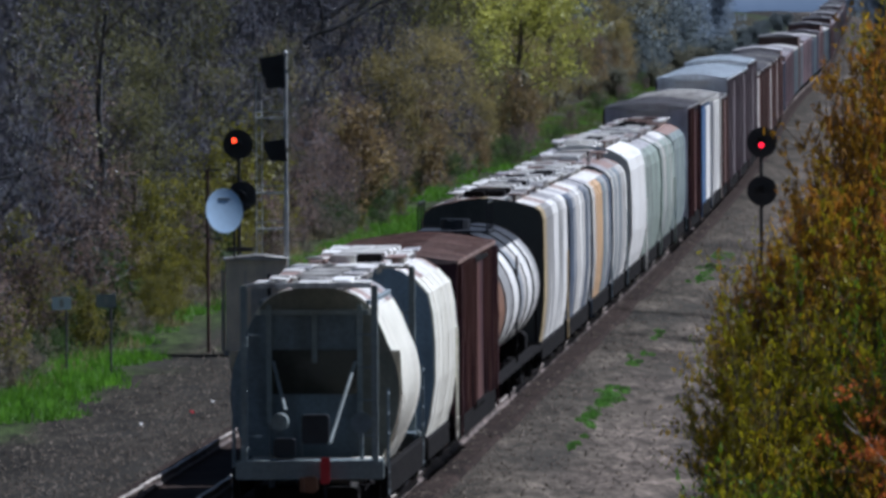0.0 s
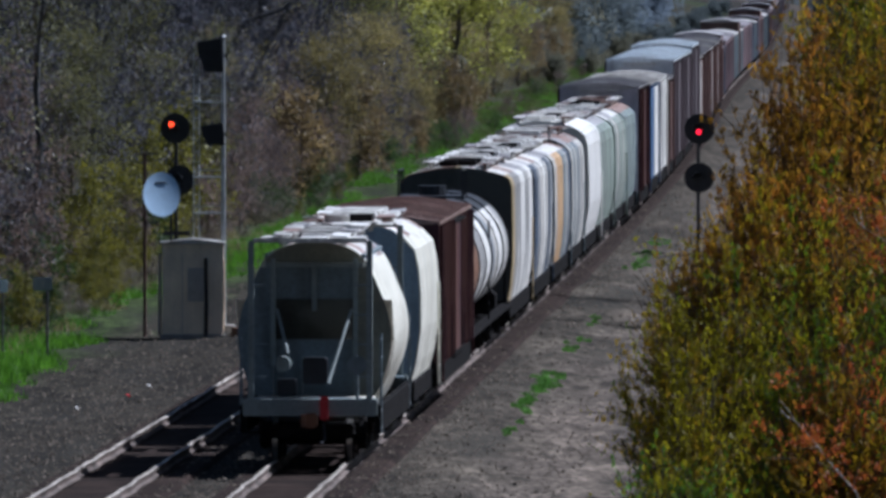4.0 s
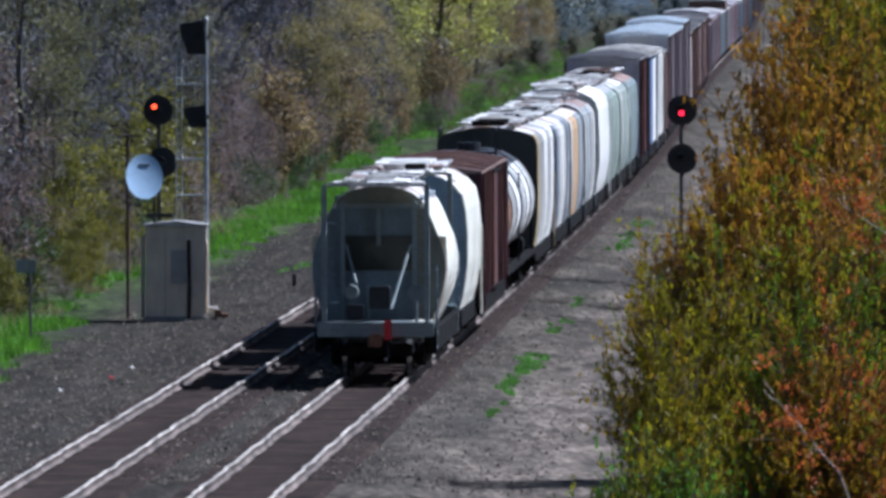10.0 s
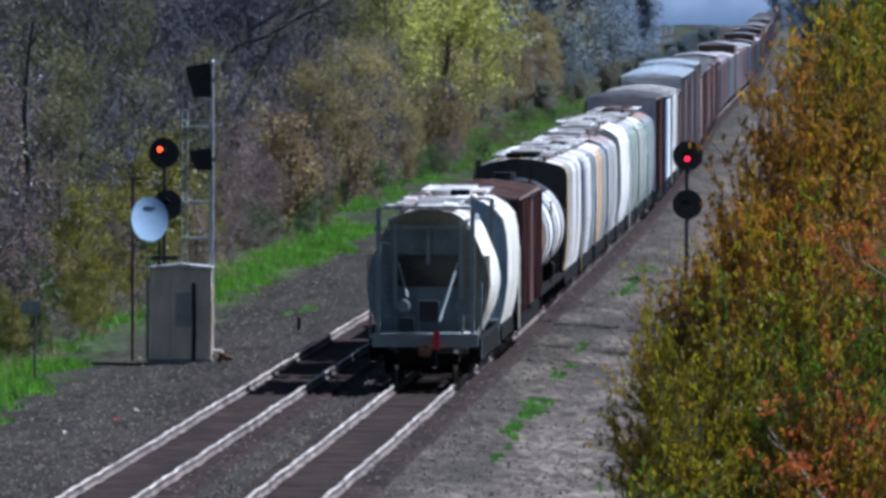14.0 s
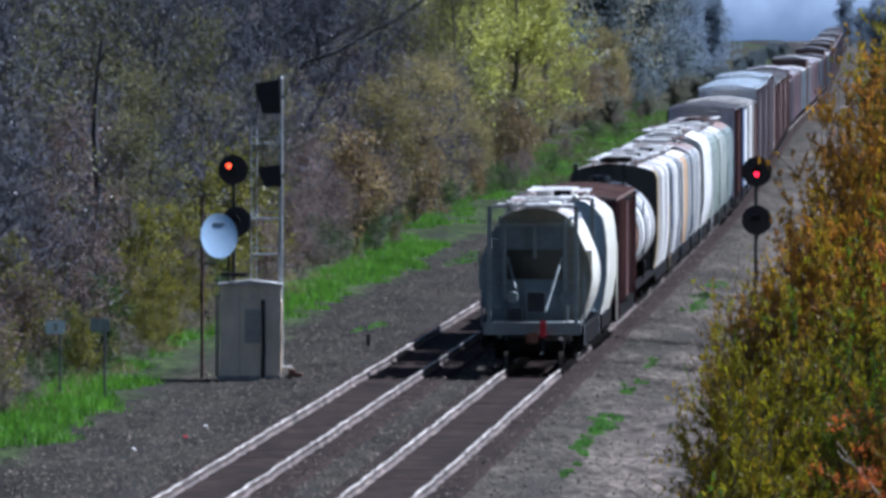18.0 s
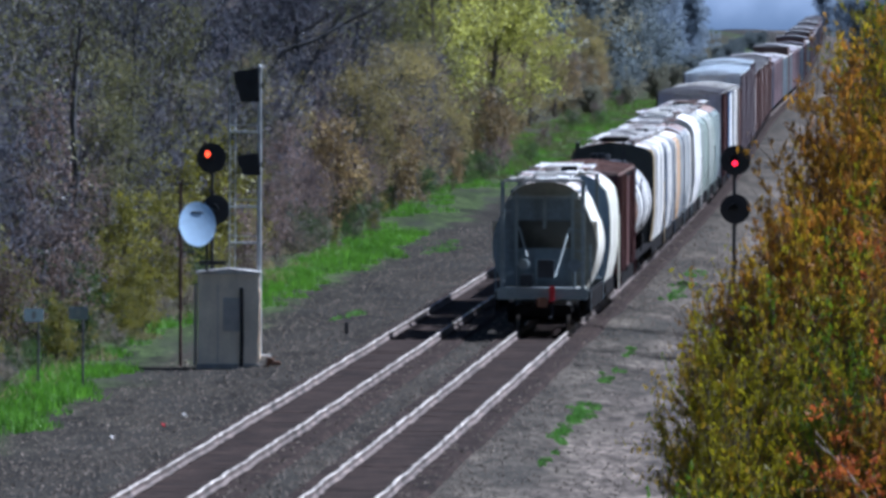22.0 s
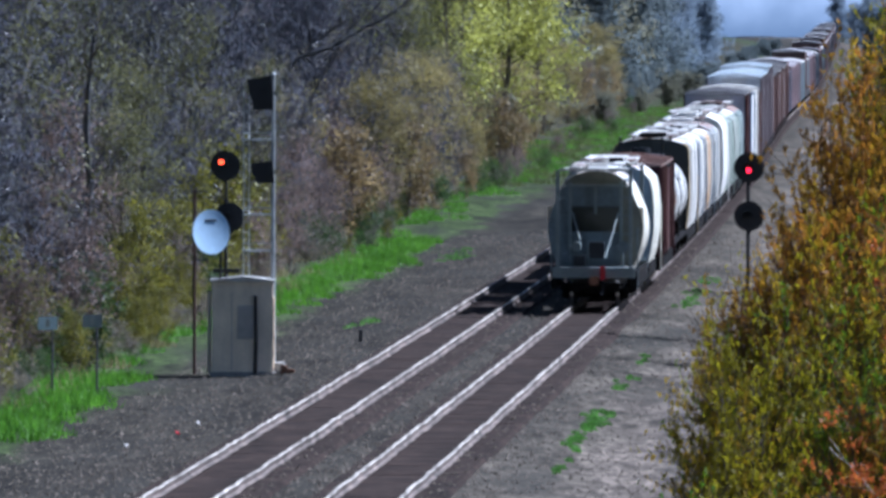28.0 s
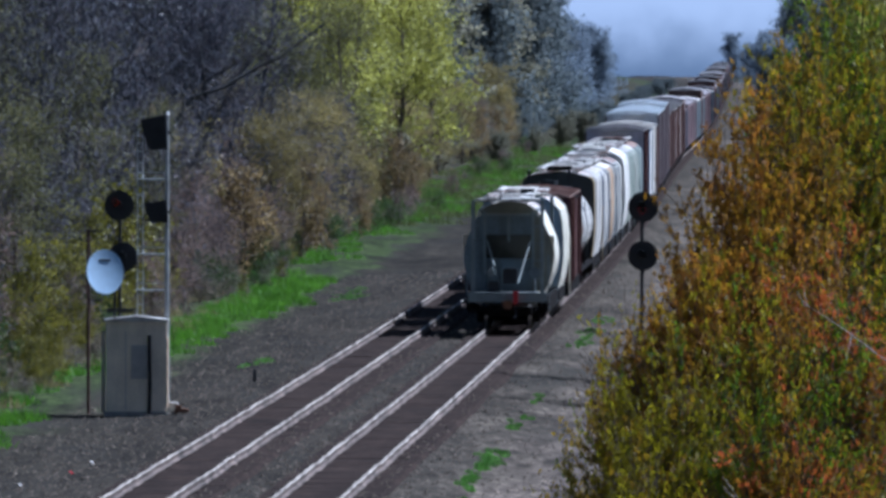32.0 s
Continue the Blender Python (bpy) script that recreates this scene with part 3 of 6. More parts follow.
def ladder(car, x, y, z0, z1, across, material):
    """A ladder in one piece whose rungs run along 'x' or 'y'."""
    n = int((z1 - z0) / 0.38)
    zs = [z0]
    for i in range(n + 1):
        z = z0 + 0.1 + i * (z1 - z0 - 0.2) / max(n, 1)
        zs += [z - 0.016, z + 0.016]
    zs.append(z1)
    cols = (-0.24, -0.205, 0.205, 0.24)
    faces = [(c, r) for r in range(len(zs) - 1) for c in range(3) if c != 1 or r % 2]
    m = len(cols) * len(zs)
    vs = [((x + a, y + d, z) if across == "x" else (x + d, y + a, z)) for d in (-0.016, 0.016) for z in zs for a in cols]
    quads = [(r * 4 + c, r * 4 + c + 1, r * 4 + c + 5, r * 4 + c + 4) for c, r in faces]
    rim = collections.Counter(tuple(sorted((q[i], q[(i + 1) % 4]))) for q in quads for i in range(4))
    fs = quads + [tuple(i + m for i in reversed(q)) for q in quads] + [(i, j, j + m, i + m) for (i, j), k in rim.items() if k == 1]
    g = Geo().add(vs, fs)
    part("ladder", g, material, car)


def walkway(car, x, y0, y1, z, rng):
    """Grating panels of two roof walkways on short posts; mixed tones, tilts and gaps imitate broken glints."""
    for s in (-1, 1):
        y = y0
        while y < y1 - 0.5:
            n = min(rng.uniform(0.7, 2.0), y1 - y)
            if rng.random() < 0.82:
                tip = pose(0, 0, 0, rng.uniform(-1.5, 1.5), rng.uniform(-4, 4), rng.uniform(-1.5, 1.5)).to_3x3()
                g = Geo().box((s * x + rng.uniform(-0.05, 0.05), y + n / 2, z + rng.uniform(-0.02, 0.05)), (0.34, n - 0.08, 0.035), tip)
                for q in (0.25, 0.75):
                    g.box((s * x, y + n * q, z - 0.09), (0.06, 0.05, 0.2))
                part("running_board", g, rng.choice((M_BRIGHT, M_ROOFGLINT, M_ROOFGREY, M_ROOFGLINT, M_ROOFBROWN)), car)
            y += n


def covered_hopper(label, body_mat, frame_mat, roof_mat, length=13.0, tall=4.45, marker=False, recess=1.55, far_recess=4.0):
    """A short covered hopper with bulging sides, end frames and roof hatches."""
    car = thing("hopper_car", label, "hopper car", "cars of the freight train")
    e = length / 2 - 0.45
    k = tall / 4.45
    half = [(1.05, 1.12), (1.45, 1.33), (2.0, 1.52), (2.5, 1.585), (3.0, 1.51), (3.4, 1.35), (3.8, 1.18), (4.1, 0.99), (4.3, 0.72), (4.4, 0.35), (4.43, 0.1)]
    fine = []
    for i in range(len(half) - 1):
        p0, p1, p2, p3 = (half[max(i - 1, 0)], half[i], half[i + 1], half[min(i + 2, len(half) - 1)])
        for j in range(3):
            t = j / 3
            fine.append(tuple(0.5 * (2 * b + (c - a) * t + (2 * a - 5 * b + 4 * c - d) * t * t + (3 * b - a - 3 * c + d) * t ** 3) for a, b, c, d in zip(p0, p1, p2, p3)))
    half = [(z * k, w) for z, w in fine + [half[-1]]]

    def ring(y, zmin, inset=0.0):
        pts = [(w - inset, max(z, zmin)) for z, w in half]
        return [(w, y, z) for w, z in pts] + [(-w, y, z) for w, z in reversed(pts)]

    eb = e - recess
    ends = {-1: e - recess, 1: e - far_recess}
    mid, span = (ends[1] - ends[-1]) / 2, ends[1] + ends[-1]
    rings = []
    for s in (-1, 1):
        eb = ends[s]
        rr = [(s * eb, 3.25), (s * (eb - 0.75), 2.4), (s * (eb - 1.4), 1.05)] if s < 0 else [(eb, 1.7), (eb - 0.5, 1.05)]
        rings += rr if s < 0 else list(reversed(rr))
    g = Geo().loft([ring(y, z) for y, z in rings])
    part("body", g, body_mat, car, smooth=True)
    # side sills, centre sill, weld bands
    for s in (-1, 1):
        # sill deepened to close the light gap under the car
        part("side_sill", Geo().box((s * 1.36, 0, 0.88), (0.14, 2 * e - 0.3, 0.58), ch=0.03), M_DARKGEAR, car)
        part("roof_rail", Geo().box((s * 0.99, mid, 4.13 * k), (0.08, span, 0.1), ch=0.02), frame_mat, car)
    part("centre_sill", Geo().box((0, 0, 0.98), (0.5, 2 * e, 0.36), ch=0.04), M_DARKGEAR, car)
    for i in range(5):
        y = mid - span / 2 + 1.5 + i * (span - 3.0) / 4
        a, b = [[(p[0] * 1.003, p[1], p[2]) for p in ring(y + d, 1.06)] for d in (-0.03, 0.03)]
        part("weld_band", Geo().loft([a, b]), body_mat, car)
    for y in (mid - 1.6, mid + 1.6):
        g = Geo()
        top, low = 1.25, 0.35
        g.loft([[(-1.2, y - 1.5, top), (1.2, y - 1.5, top), (1.2, y + 1.5, top), (-1.2, y + 1.5, top)],
                [(-0.55, y - 0.4, low), (0.55, y - 0.4, low), (0.55, y + 0.4, low), (-0.55, y + 0.4, low)]])
        part("hopper_bay", g, body_mat, car)
        part("outlet_gate", Geo().box((0, y, 0.30), (1.3, 0.9, 0.12), ch=0.02), M_DARKGEAR, car)
    # roof sheets in mixed tones that imitate broken glints, walkways and hatches
    rng = random.Random(int(length * 10))
    crown = [(w, z) for z, w in half if w < 1.12]
    n = 7
    for i in range(n):
        y0, y1 = mid - span / 2 + span * i / n + 0.03, mid - span / 2 + span * (i + 1) / n - 0.03
        top = [(w, z + 0.012) for w, z in crown] + [(-w, z + 0.012) for w, z in reversed(crown)]
        low = [(w, z - 0.03) for w, z in reversed(top)]
        part("roof_sheet", Geo().loft([[(w, y, z) for w, z in top + low] for y in (y0, y1)]), rng.choice((roof_mat, M_ROOFGREY, M_ROOFBROWN, M_ROOFGLINT)), car)
    walkway(car, 0.62, -e + 0.1, e - 0.1, 4.58 * k, rng)
    for i in range(5):
        y = mid - span / 2 + 0.9 + i * (span - 1.8) / 4
        part("roof_hatch", Geo().tube((0, y, 4.40 * k), (0, y, 4.58 * k), 0.36, 0.33, 14).box((0, y, 4.61 * k), (0.8, 0.07, 0.05)), M_BRIGHT if i % 2 else roof_mat, car)
    # ends
    for s in (-1, 1):
        ye = s * (e - 0.08)
        eb = ends[s]
        arch = [(w - 0.02, z) for z, w in half if z > 3.95 * k]
        part("end_arch_panel", Geo().loft([[(w, y, z) for w, z in arch] + [(-w, y, z) for w, z in reversed(arch)] for y in (s * (eb + 0.005), s * (eb + 0.03))]), M_OLIVEEND, car, "olive-grey arched panel under the roof")
        # end sheets whose paint is darkened to stand for shade
        part("end_sheet", Geo().box((0, s * (eb + 0.015), 3.6 * k), (1.72, 0.03, 0.7 * k)), M_ENDSHADE, car, "grey end sheet with shade in its paint")
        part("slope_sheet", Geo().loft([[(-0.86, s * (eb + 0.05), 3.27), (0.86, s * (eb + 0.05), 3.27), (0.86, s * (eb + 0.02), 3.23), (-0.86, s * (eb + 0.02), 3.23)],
                                        [(-0.84, s * (eb - 0.66), 2.38), (0.84, s * (eb - 0.66), 2.38), (0.84, s * (eb - 0.7), 2.34), (-0.84, s * (eb - 0.7), 2.34)]]), M_ENDDARK, car, "slope sheet with recess shadow in its paint")
        part("shear_plate", Geo().box((0, s * (eb - 0.1), 1.86), (1.68, 0.04, 1.16), ch=0.02), M_ENDSHADE, car, "grey lower end plate with shade in its paint")
        for q in (-1, 1):
            side = [(w - 0.015, z) for z, w in half if 1.15 < z < 3.97 * k]
            # left plate takes the darker shade paint, right one the olive
            part("end_side_plate", Geo().loft([[(q * w, y, z) for w, z in side] + [(q * 0.84, y, side[-1][1]), (q * 0.84, y, side[0][1])] for y in (s * (eb + 0.0), s * (eb + 0.025))]), M_ENDSHADE if q < 0 else M_OLIVEEND, car, "shaded side plate of the end")
        part("end_sill", Geo().box((0, ye, 1.12), (2.72, 0.22, 0.34), ch=0.03), M_ENDPOST, car)
        part("end_platform", Geo().box((0, s * (e - 0.55), 1.26), (2.6, 0.8, 0.05)), frame_mat, car)
        part("end_top_beam", Geo().box((0, ye, 4.50 * k), (2.3, 0.16, 0.09), ch=0.02), M_ROOFGLINT, car, "end beam with broken glints in its paint")
        for x in (-0.75, 0.05, 0.8):
            part("end_walkway", Geo().box((x, s * (e - 0.85), 4.54 * k), (0.55, 1.5, 0.03)), M_ROOFGLINT, car, "galvanised end walkway with glints in its paint")
        for x in (-1.2, 1.2):
            part("corner_post", Geo().box((x, ye, 2.85 * k), (0.12, 0.12, 3.3 * k), ch=0.03), M_ENDPOST, car)
        for x in (-0.84, 0.84):
            part("end_stanchion", Geo().box((x, s * (eb + 0.07), 3.0), (0.1, 0.1, 2.2), ch=0.02), M_ENDPOST, car)
            part("slope_strut", Geo().tube((x * 0.9, s * (eb + 0.1), 3.05), (x * (0.55 if x < 0 else 0.42), ye - s * 0.2, 2.2 if x < 0 else 1.6), 0.032, seg=8), M_ENDPOST, car)
        part("end_rib", Geo().box((0, s * (eb + 0.06), 3.5), (0.1, 0.08, 0.95), ch=0.02), M_ENDPOST, car)
        part("end_rib", Geo().tube((-0.25, s * (eb - 0.05), 1.3), (-0.25, s * (eb - 0.05), 2.1), 0.03, seg=6), M_ENDPOST, car)
        part("end_panel_rail", Geo().box((0, s * (eb + 0.06), 3.96 * k), (2.0, 0.1, 0.09), ch=0.02), M_ENDPOST, car)
        part("brake_valve_box", Geo().box((0.08, s * (e - 0.5), 1.85), (0.5, 0.35, 0.54), ch=0.05), M_BLACK, car, "black brake gear box")
        part("air_reservoir", Geo().tube((-0.58, s * (e - 0.75), 1.98), (-0.58, s * (e - 0.35), 1.98), 0.16, 0.16, 14), M_ENDPOST, car, "pale round reservoir end")
        part("hand_brake_housing", Geo().box((-0.5, s * (e - 0.6), 1.5), (0.4, 0.3, 0.36), ch=0.05), M_BLACK, car)
        part("brake_wheel", Geo().tube((0.95, ye - s * 0.02, 1.98), (0.95, ye + s * 0.03, 1.98), 0.2, 0.2, 16).tube((0.95, ye - s * 0.1, 1.3), (0.95, ye - s * 0.1, 2.0), 0.04, seg=6), M_STRUT, car)
        for x in (-1.03, 1.03):
            for zz in (1.75, 2.4, 3.0, 3.6):
                part("handrail", Geo().tube((x - 0.15, ye + s * 0.06, zz), (x + 0.15, ye + s * 0.06, zz), 0.016, seg=5), frame_mat, car)
        # boxes added only to stop sunlight leaking under the car
        part("brake_rigging", Geo().box((0, s * (e - 0.75), 0.62), (1.7, 0.5, 0.3), ch=0.06), M_DARKGEAR, car)
        part("brake_rigging", Geo().box((0, s * (e - 3.5), 0.6), (1.9, 0.7, 0.36), ch=0.06), M_DARKGEAR, car)
        for x in (-1.42, 1.42):
            ladder(car, x, s * (e - 0.4), 0.6, 2.6, "y", frame_mat)
        coupler(car, s * e, s)
        truck(car, s * (e - 2.0), True)
        for x in (-1.15, 1.15):
            part("sill_step", Geo().box((x, ye, 0.62), (0.34, 0.05, 0.04)).box((x - 0.15, ye, 0.8), (0.03, 0.04, 0.36)).box((x + 0.15, ye, 0.8), (0.03, 0.04, 0.36)), M_DARKGEAR, car)
    if marker:
        part("end_marker", Geo().box((0.30, -e - 0.22, 1.12), (0.17, 0.16, 0.48), ch=0.03).tube((0.30, -e - 0.26, 1.22), (0.30, -e - 0.34, 1.22), 0.06, seg=10), M_RED, car, "red end-of-train marker box")
    return car


def box_car(label, body_mat, roof_mat, length=16.6, tall=4.55, ribs=10, panels=(), end_mat=None, category="boxcar"):
    """A boxcar with ribbed sides, a door, a panelled roof and corrugated ends."""
    car = thing({"boxcar": "box_car", "car carrier": "car_carrier"}.get(category, "hopper_car"), label, category, "cars of the freight train")
    e = length / 2 - 0.5
    w = 1.5
    mid, hh = (1.05 + tall - 0.25) / 2, tall - 0.25 - 1.05
    part("body", Geo().box((0, 0, mid), (2 * w, 2 * e - 0.2, hh), ch=0.03), body_mat, car)
    z = tall
    prof = [(-w - 0.05, z - 0.27), (w + 0.05, z - 0.27), (w + 0.05, z - 0.2), (0.35, z - 0.03), (-0.35, z - 0.03), (-w - 0.05, z - 0.2)]
    g = Geo().loft([[(a, y, b) for a, b in prof] for y in (-e, e)])
    part("roof", g, roof_mat, car)
    n = max(6, int(length / 1.3))
    for i in range(n):
        y = -e + 0.5 + i * (2 * e - 1.0) / (n - 1)
        part("roof_rib", Geo().loft([[(a * 1.005, y + d, b + 0.035) for a, b in prof] for d in (-0.05, 0.05)]), roof_mat, car)
    for s in (-1, 1):
        for i in range(ribs):
            y = -e + 0.3 + i * (2 * e - 0.6) / max(ribs - 1, 1)
            if abs(y) < 1.4 and not panels:
                continue
            deep = 0.03 if panels else 0.12
            part("side_rib", Geo().box((s * (w + deep / 2), y, mid), (deep, 0.16, hh - 0.1), ch=0.015), body_mat, car)
        # sill deepened to keep the sun off the rail below
        part("side_sill", Geo().box((s * (w - 0.02), 0, 0.84), (0.14, 2 * e - 0.6, 0.5), ch=0.03), M_DARKGEAR, car)
        for y0, y1, pm in panels:
            part("side_panel", Geo().box((s * (w + 0.02), (y0 + y1) / 2, mid - 0.05), (0.06, y1 - y0, hh - 0.3), ch=0.01), pm, car)
        if not panels:
            part("door", Geo().box((s * (w + 0.06), 0, mid - 0.05), (0.09, 2.5, hh - 0.25), ch=0.02), body_mat, car)
            part("door_track", Geo().box((s * (w + 0.08), 0.4, 1.12), (0.1, 5.2, 0.1)), M_DARKGEAR, car)
            part("door_track", Geo().box((s * (w + 0.08), 0.4, tall - 0.36), (0.1, 5.2, 0.08)), M_DARKGEAR, car)
        for y in (-e + 0.3, e - 0.3):
            ladder(car, s * (w + 0.1), y, 0.7, tall - 0.3, "y", body_mat)
    for s in (-1, 1):
        ye = s * (e - 0.06)
        m = end_mat or body_mat
        part("end_sheet", Geo().box((0, s * (e - 0.09), mid), (2.94, 0.06, hh - 0.04)), m, car)
        g = Geo()
        for i in range(9):
            g.box((0, ye, 1.35 + i * (hh - 0.4) / 9), (2.7, 0.12, 0.18), ch=0.05)
        part("end_corrugations", g, m, car)
        for x in (-1.45, 1.45):
            part("corner_post", Geo().box((x, ye, mid), (0.14, 0.18, hh), ch=0.03), m, car)
        part("end_sill", Geo().box((0, ye, 1.0), (2.9, 0.24, 0.3), ch=0.03), M_DARKGEAR, car)
        part("end_walkway", Geo().box((0, ye + s * 0.2, tall - 0.35), (1.5, 0.3, 0.04)), M_ROOF, car)
        part("brake_wheel", Geo().tube((-0.6, ye + s * 0.12, 2.4), (-0.6, ye + s * 0.18, 2.4), 0.26, 0.26, 14), m, car)
        ladder(car, s * 1.1, ye + s * 0.1, 1.0, tall - 0.3, "x", m)
        coupler(car, s * e, s)
        truck(car, s * (e - 1.7))
    part("centre_sill", Geo().box((0, 0, 0.9), (0.5, 2 * e, 0.36), ch=0.04), M_DARKGEAR, car)
    return car


def tank_car(label, length=20.0):
    car = thing("tank_car", label, "tank car", "cars of the freight train")
    e = length / 2 - 0.5
    r, zc = 1.5, 2.62
    n = 28

    def ring(y, q):
        return [(q * math.cos(2 * math.pi * i / n), y, zc + q * math.sin(2 * math.pi * i / n)) for i in range(n)]

    tl = e - 0.9
    rings = [ring(-tl - 0.42, 0.35), ring(-tl - 0.36, 0.8), ring(-tl - 0.2, 1.25), ring(-tl, r), ring(tl, r), ring(tl + 0.2, 1.25), ring(tl + 0.36, 0.8), ring(tl + 0.42, 0.35)]
    part("tank_shell", Geo().loft(rings), M_BLACK, car, "black tank shell", smooth=True)
    for i in range(6):
        y0 = -tl + 0.3 + i * (2 * tl - 0.6) / 6
        y1 = y0 + (2 * tl - 0.6) / 6 * (0.85 if i % 2 else 0.72)
        for s in (-1, 1):
            arc = [radians(-48 + 96 * j / 10) for j in range(11)]
            rr = []
            for q in (r + 0.006, r + 0.02):
                rr.append([(s * q * math.cos(a), y0, zc + q * math.sin(a)) for a in arc])
                rr.append([(s * q * math.cos(a), y1, zc + q * math.sin(a)) for a in arc])
            g = Geo().loft([rr[0], rr[1], rr[3], rr[2], rr[0]], caps=False)
            part("side_band", g, (M_RUST, M_STREAKWHITE, M_WHITE, M_STREAKGREY, M_WHITE, M_STREAKWHITE)[i], car, "streaked white band" if i else "rusty band")
    for i in range(7):
        y = -tl + 0.1 + i * (2 * tl - 0.2) / 6
        part("hoop", Geo().loft([ring(y - 0.04, r + 0.03), ring(y + 0.04, r + 0.03)]), M_RUST if i < 2 else M_DARKGEAR, car)
    part("manway_platform", Geo().box((0, 0, zc + r + 0.08), (1.7, 2.6, 0.05)).tube((0, 0, zc + r), (0, 0, zc + r + 0.35), 0.35, 0.35, 14), M_BLACK, car)
    for x in (-0.8, 0.8):
        g = Geo()
        for y in (-1.25, 0, 1.25):
            g.tube((x, y, zc + r), (x, y, zc + r + 0.75), 0.025, seg=5)
        g.tube((x, -1.25, zc + r + 0.75), (x, 1.25, zc + r + 0.75), 0.025, seg=5)
        part("platform_railing", g, M_BLACK, car)
    for s in (-1, 1):
        part("saddle", Geo().box((0, s * (tl - 1.0), 1.2), (2.4, 1.2, 0.6), ch=0.1), M_DARKGEAR, car)
        part("end_sill", Geo().box((0, s * (e - 0.1), 1.0), (2.9, 0.3, 0.34), ch=0.03), M_DARKGEAR, car)
        part("side_walkway", Geo().box((s * 1.4, 0, 1.08), (0.3, 2 * e - 0.4, 0.06)), M_DARKGEAR, car)
        part("end_railing", Geo().tube((-1.35, s * (e - 0.1), 1.1), (-1.35, s * (e - 0.1), 2.2), 0.03, seg=5).tube((1.35, s * (e - 0.1), 1.1), (1.35, s * (e - 0.1), 2.2), 0.03, seg=5)
             .tube((-1.35, s * (e - 0.1), 2.2), (1.35, s * (e - 0.1), 2.2), 0.03, seg=5), M_DARKGEAR, car)
        coupler(car, s * e, s)
        truck(car, s * (e - 1.6))
        ladder(car, s * 1.42, 0, 0.6, 3.6, "y", M_DARKGEAR)
    part("centre_sill", Geo().box((0, 0, 0.92), (0.5, 2 * e, 0.36), ch=0.04), M_DARKGEAR, car)
    return car


def train_y(t):
    """Where the rear of the last car stands."""
    return 185.1664 + t * (4.59738 + t * (0.063840 + t * (-0.00154588 + t * 0.000004922)))


TRAIN = []


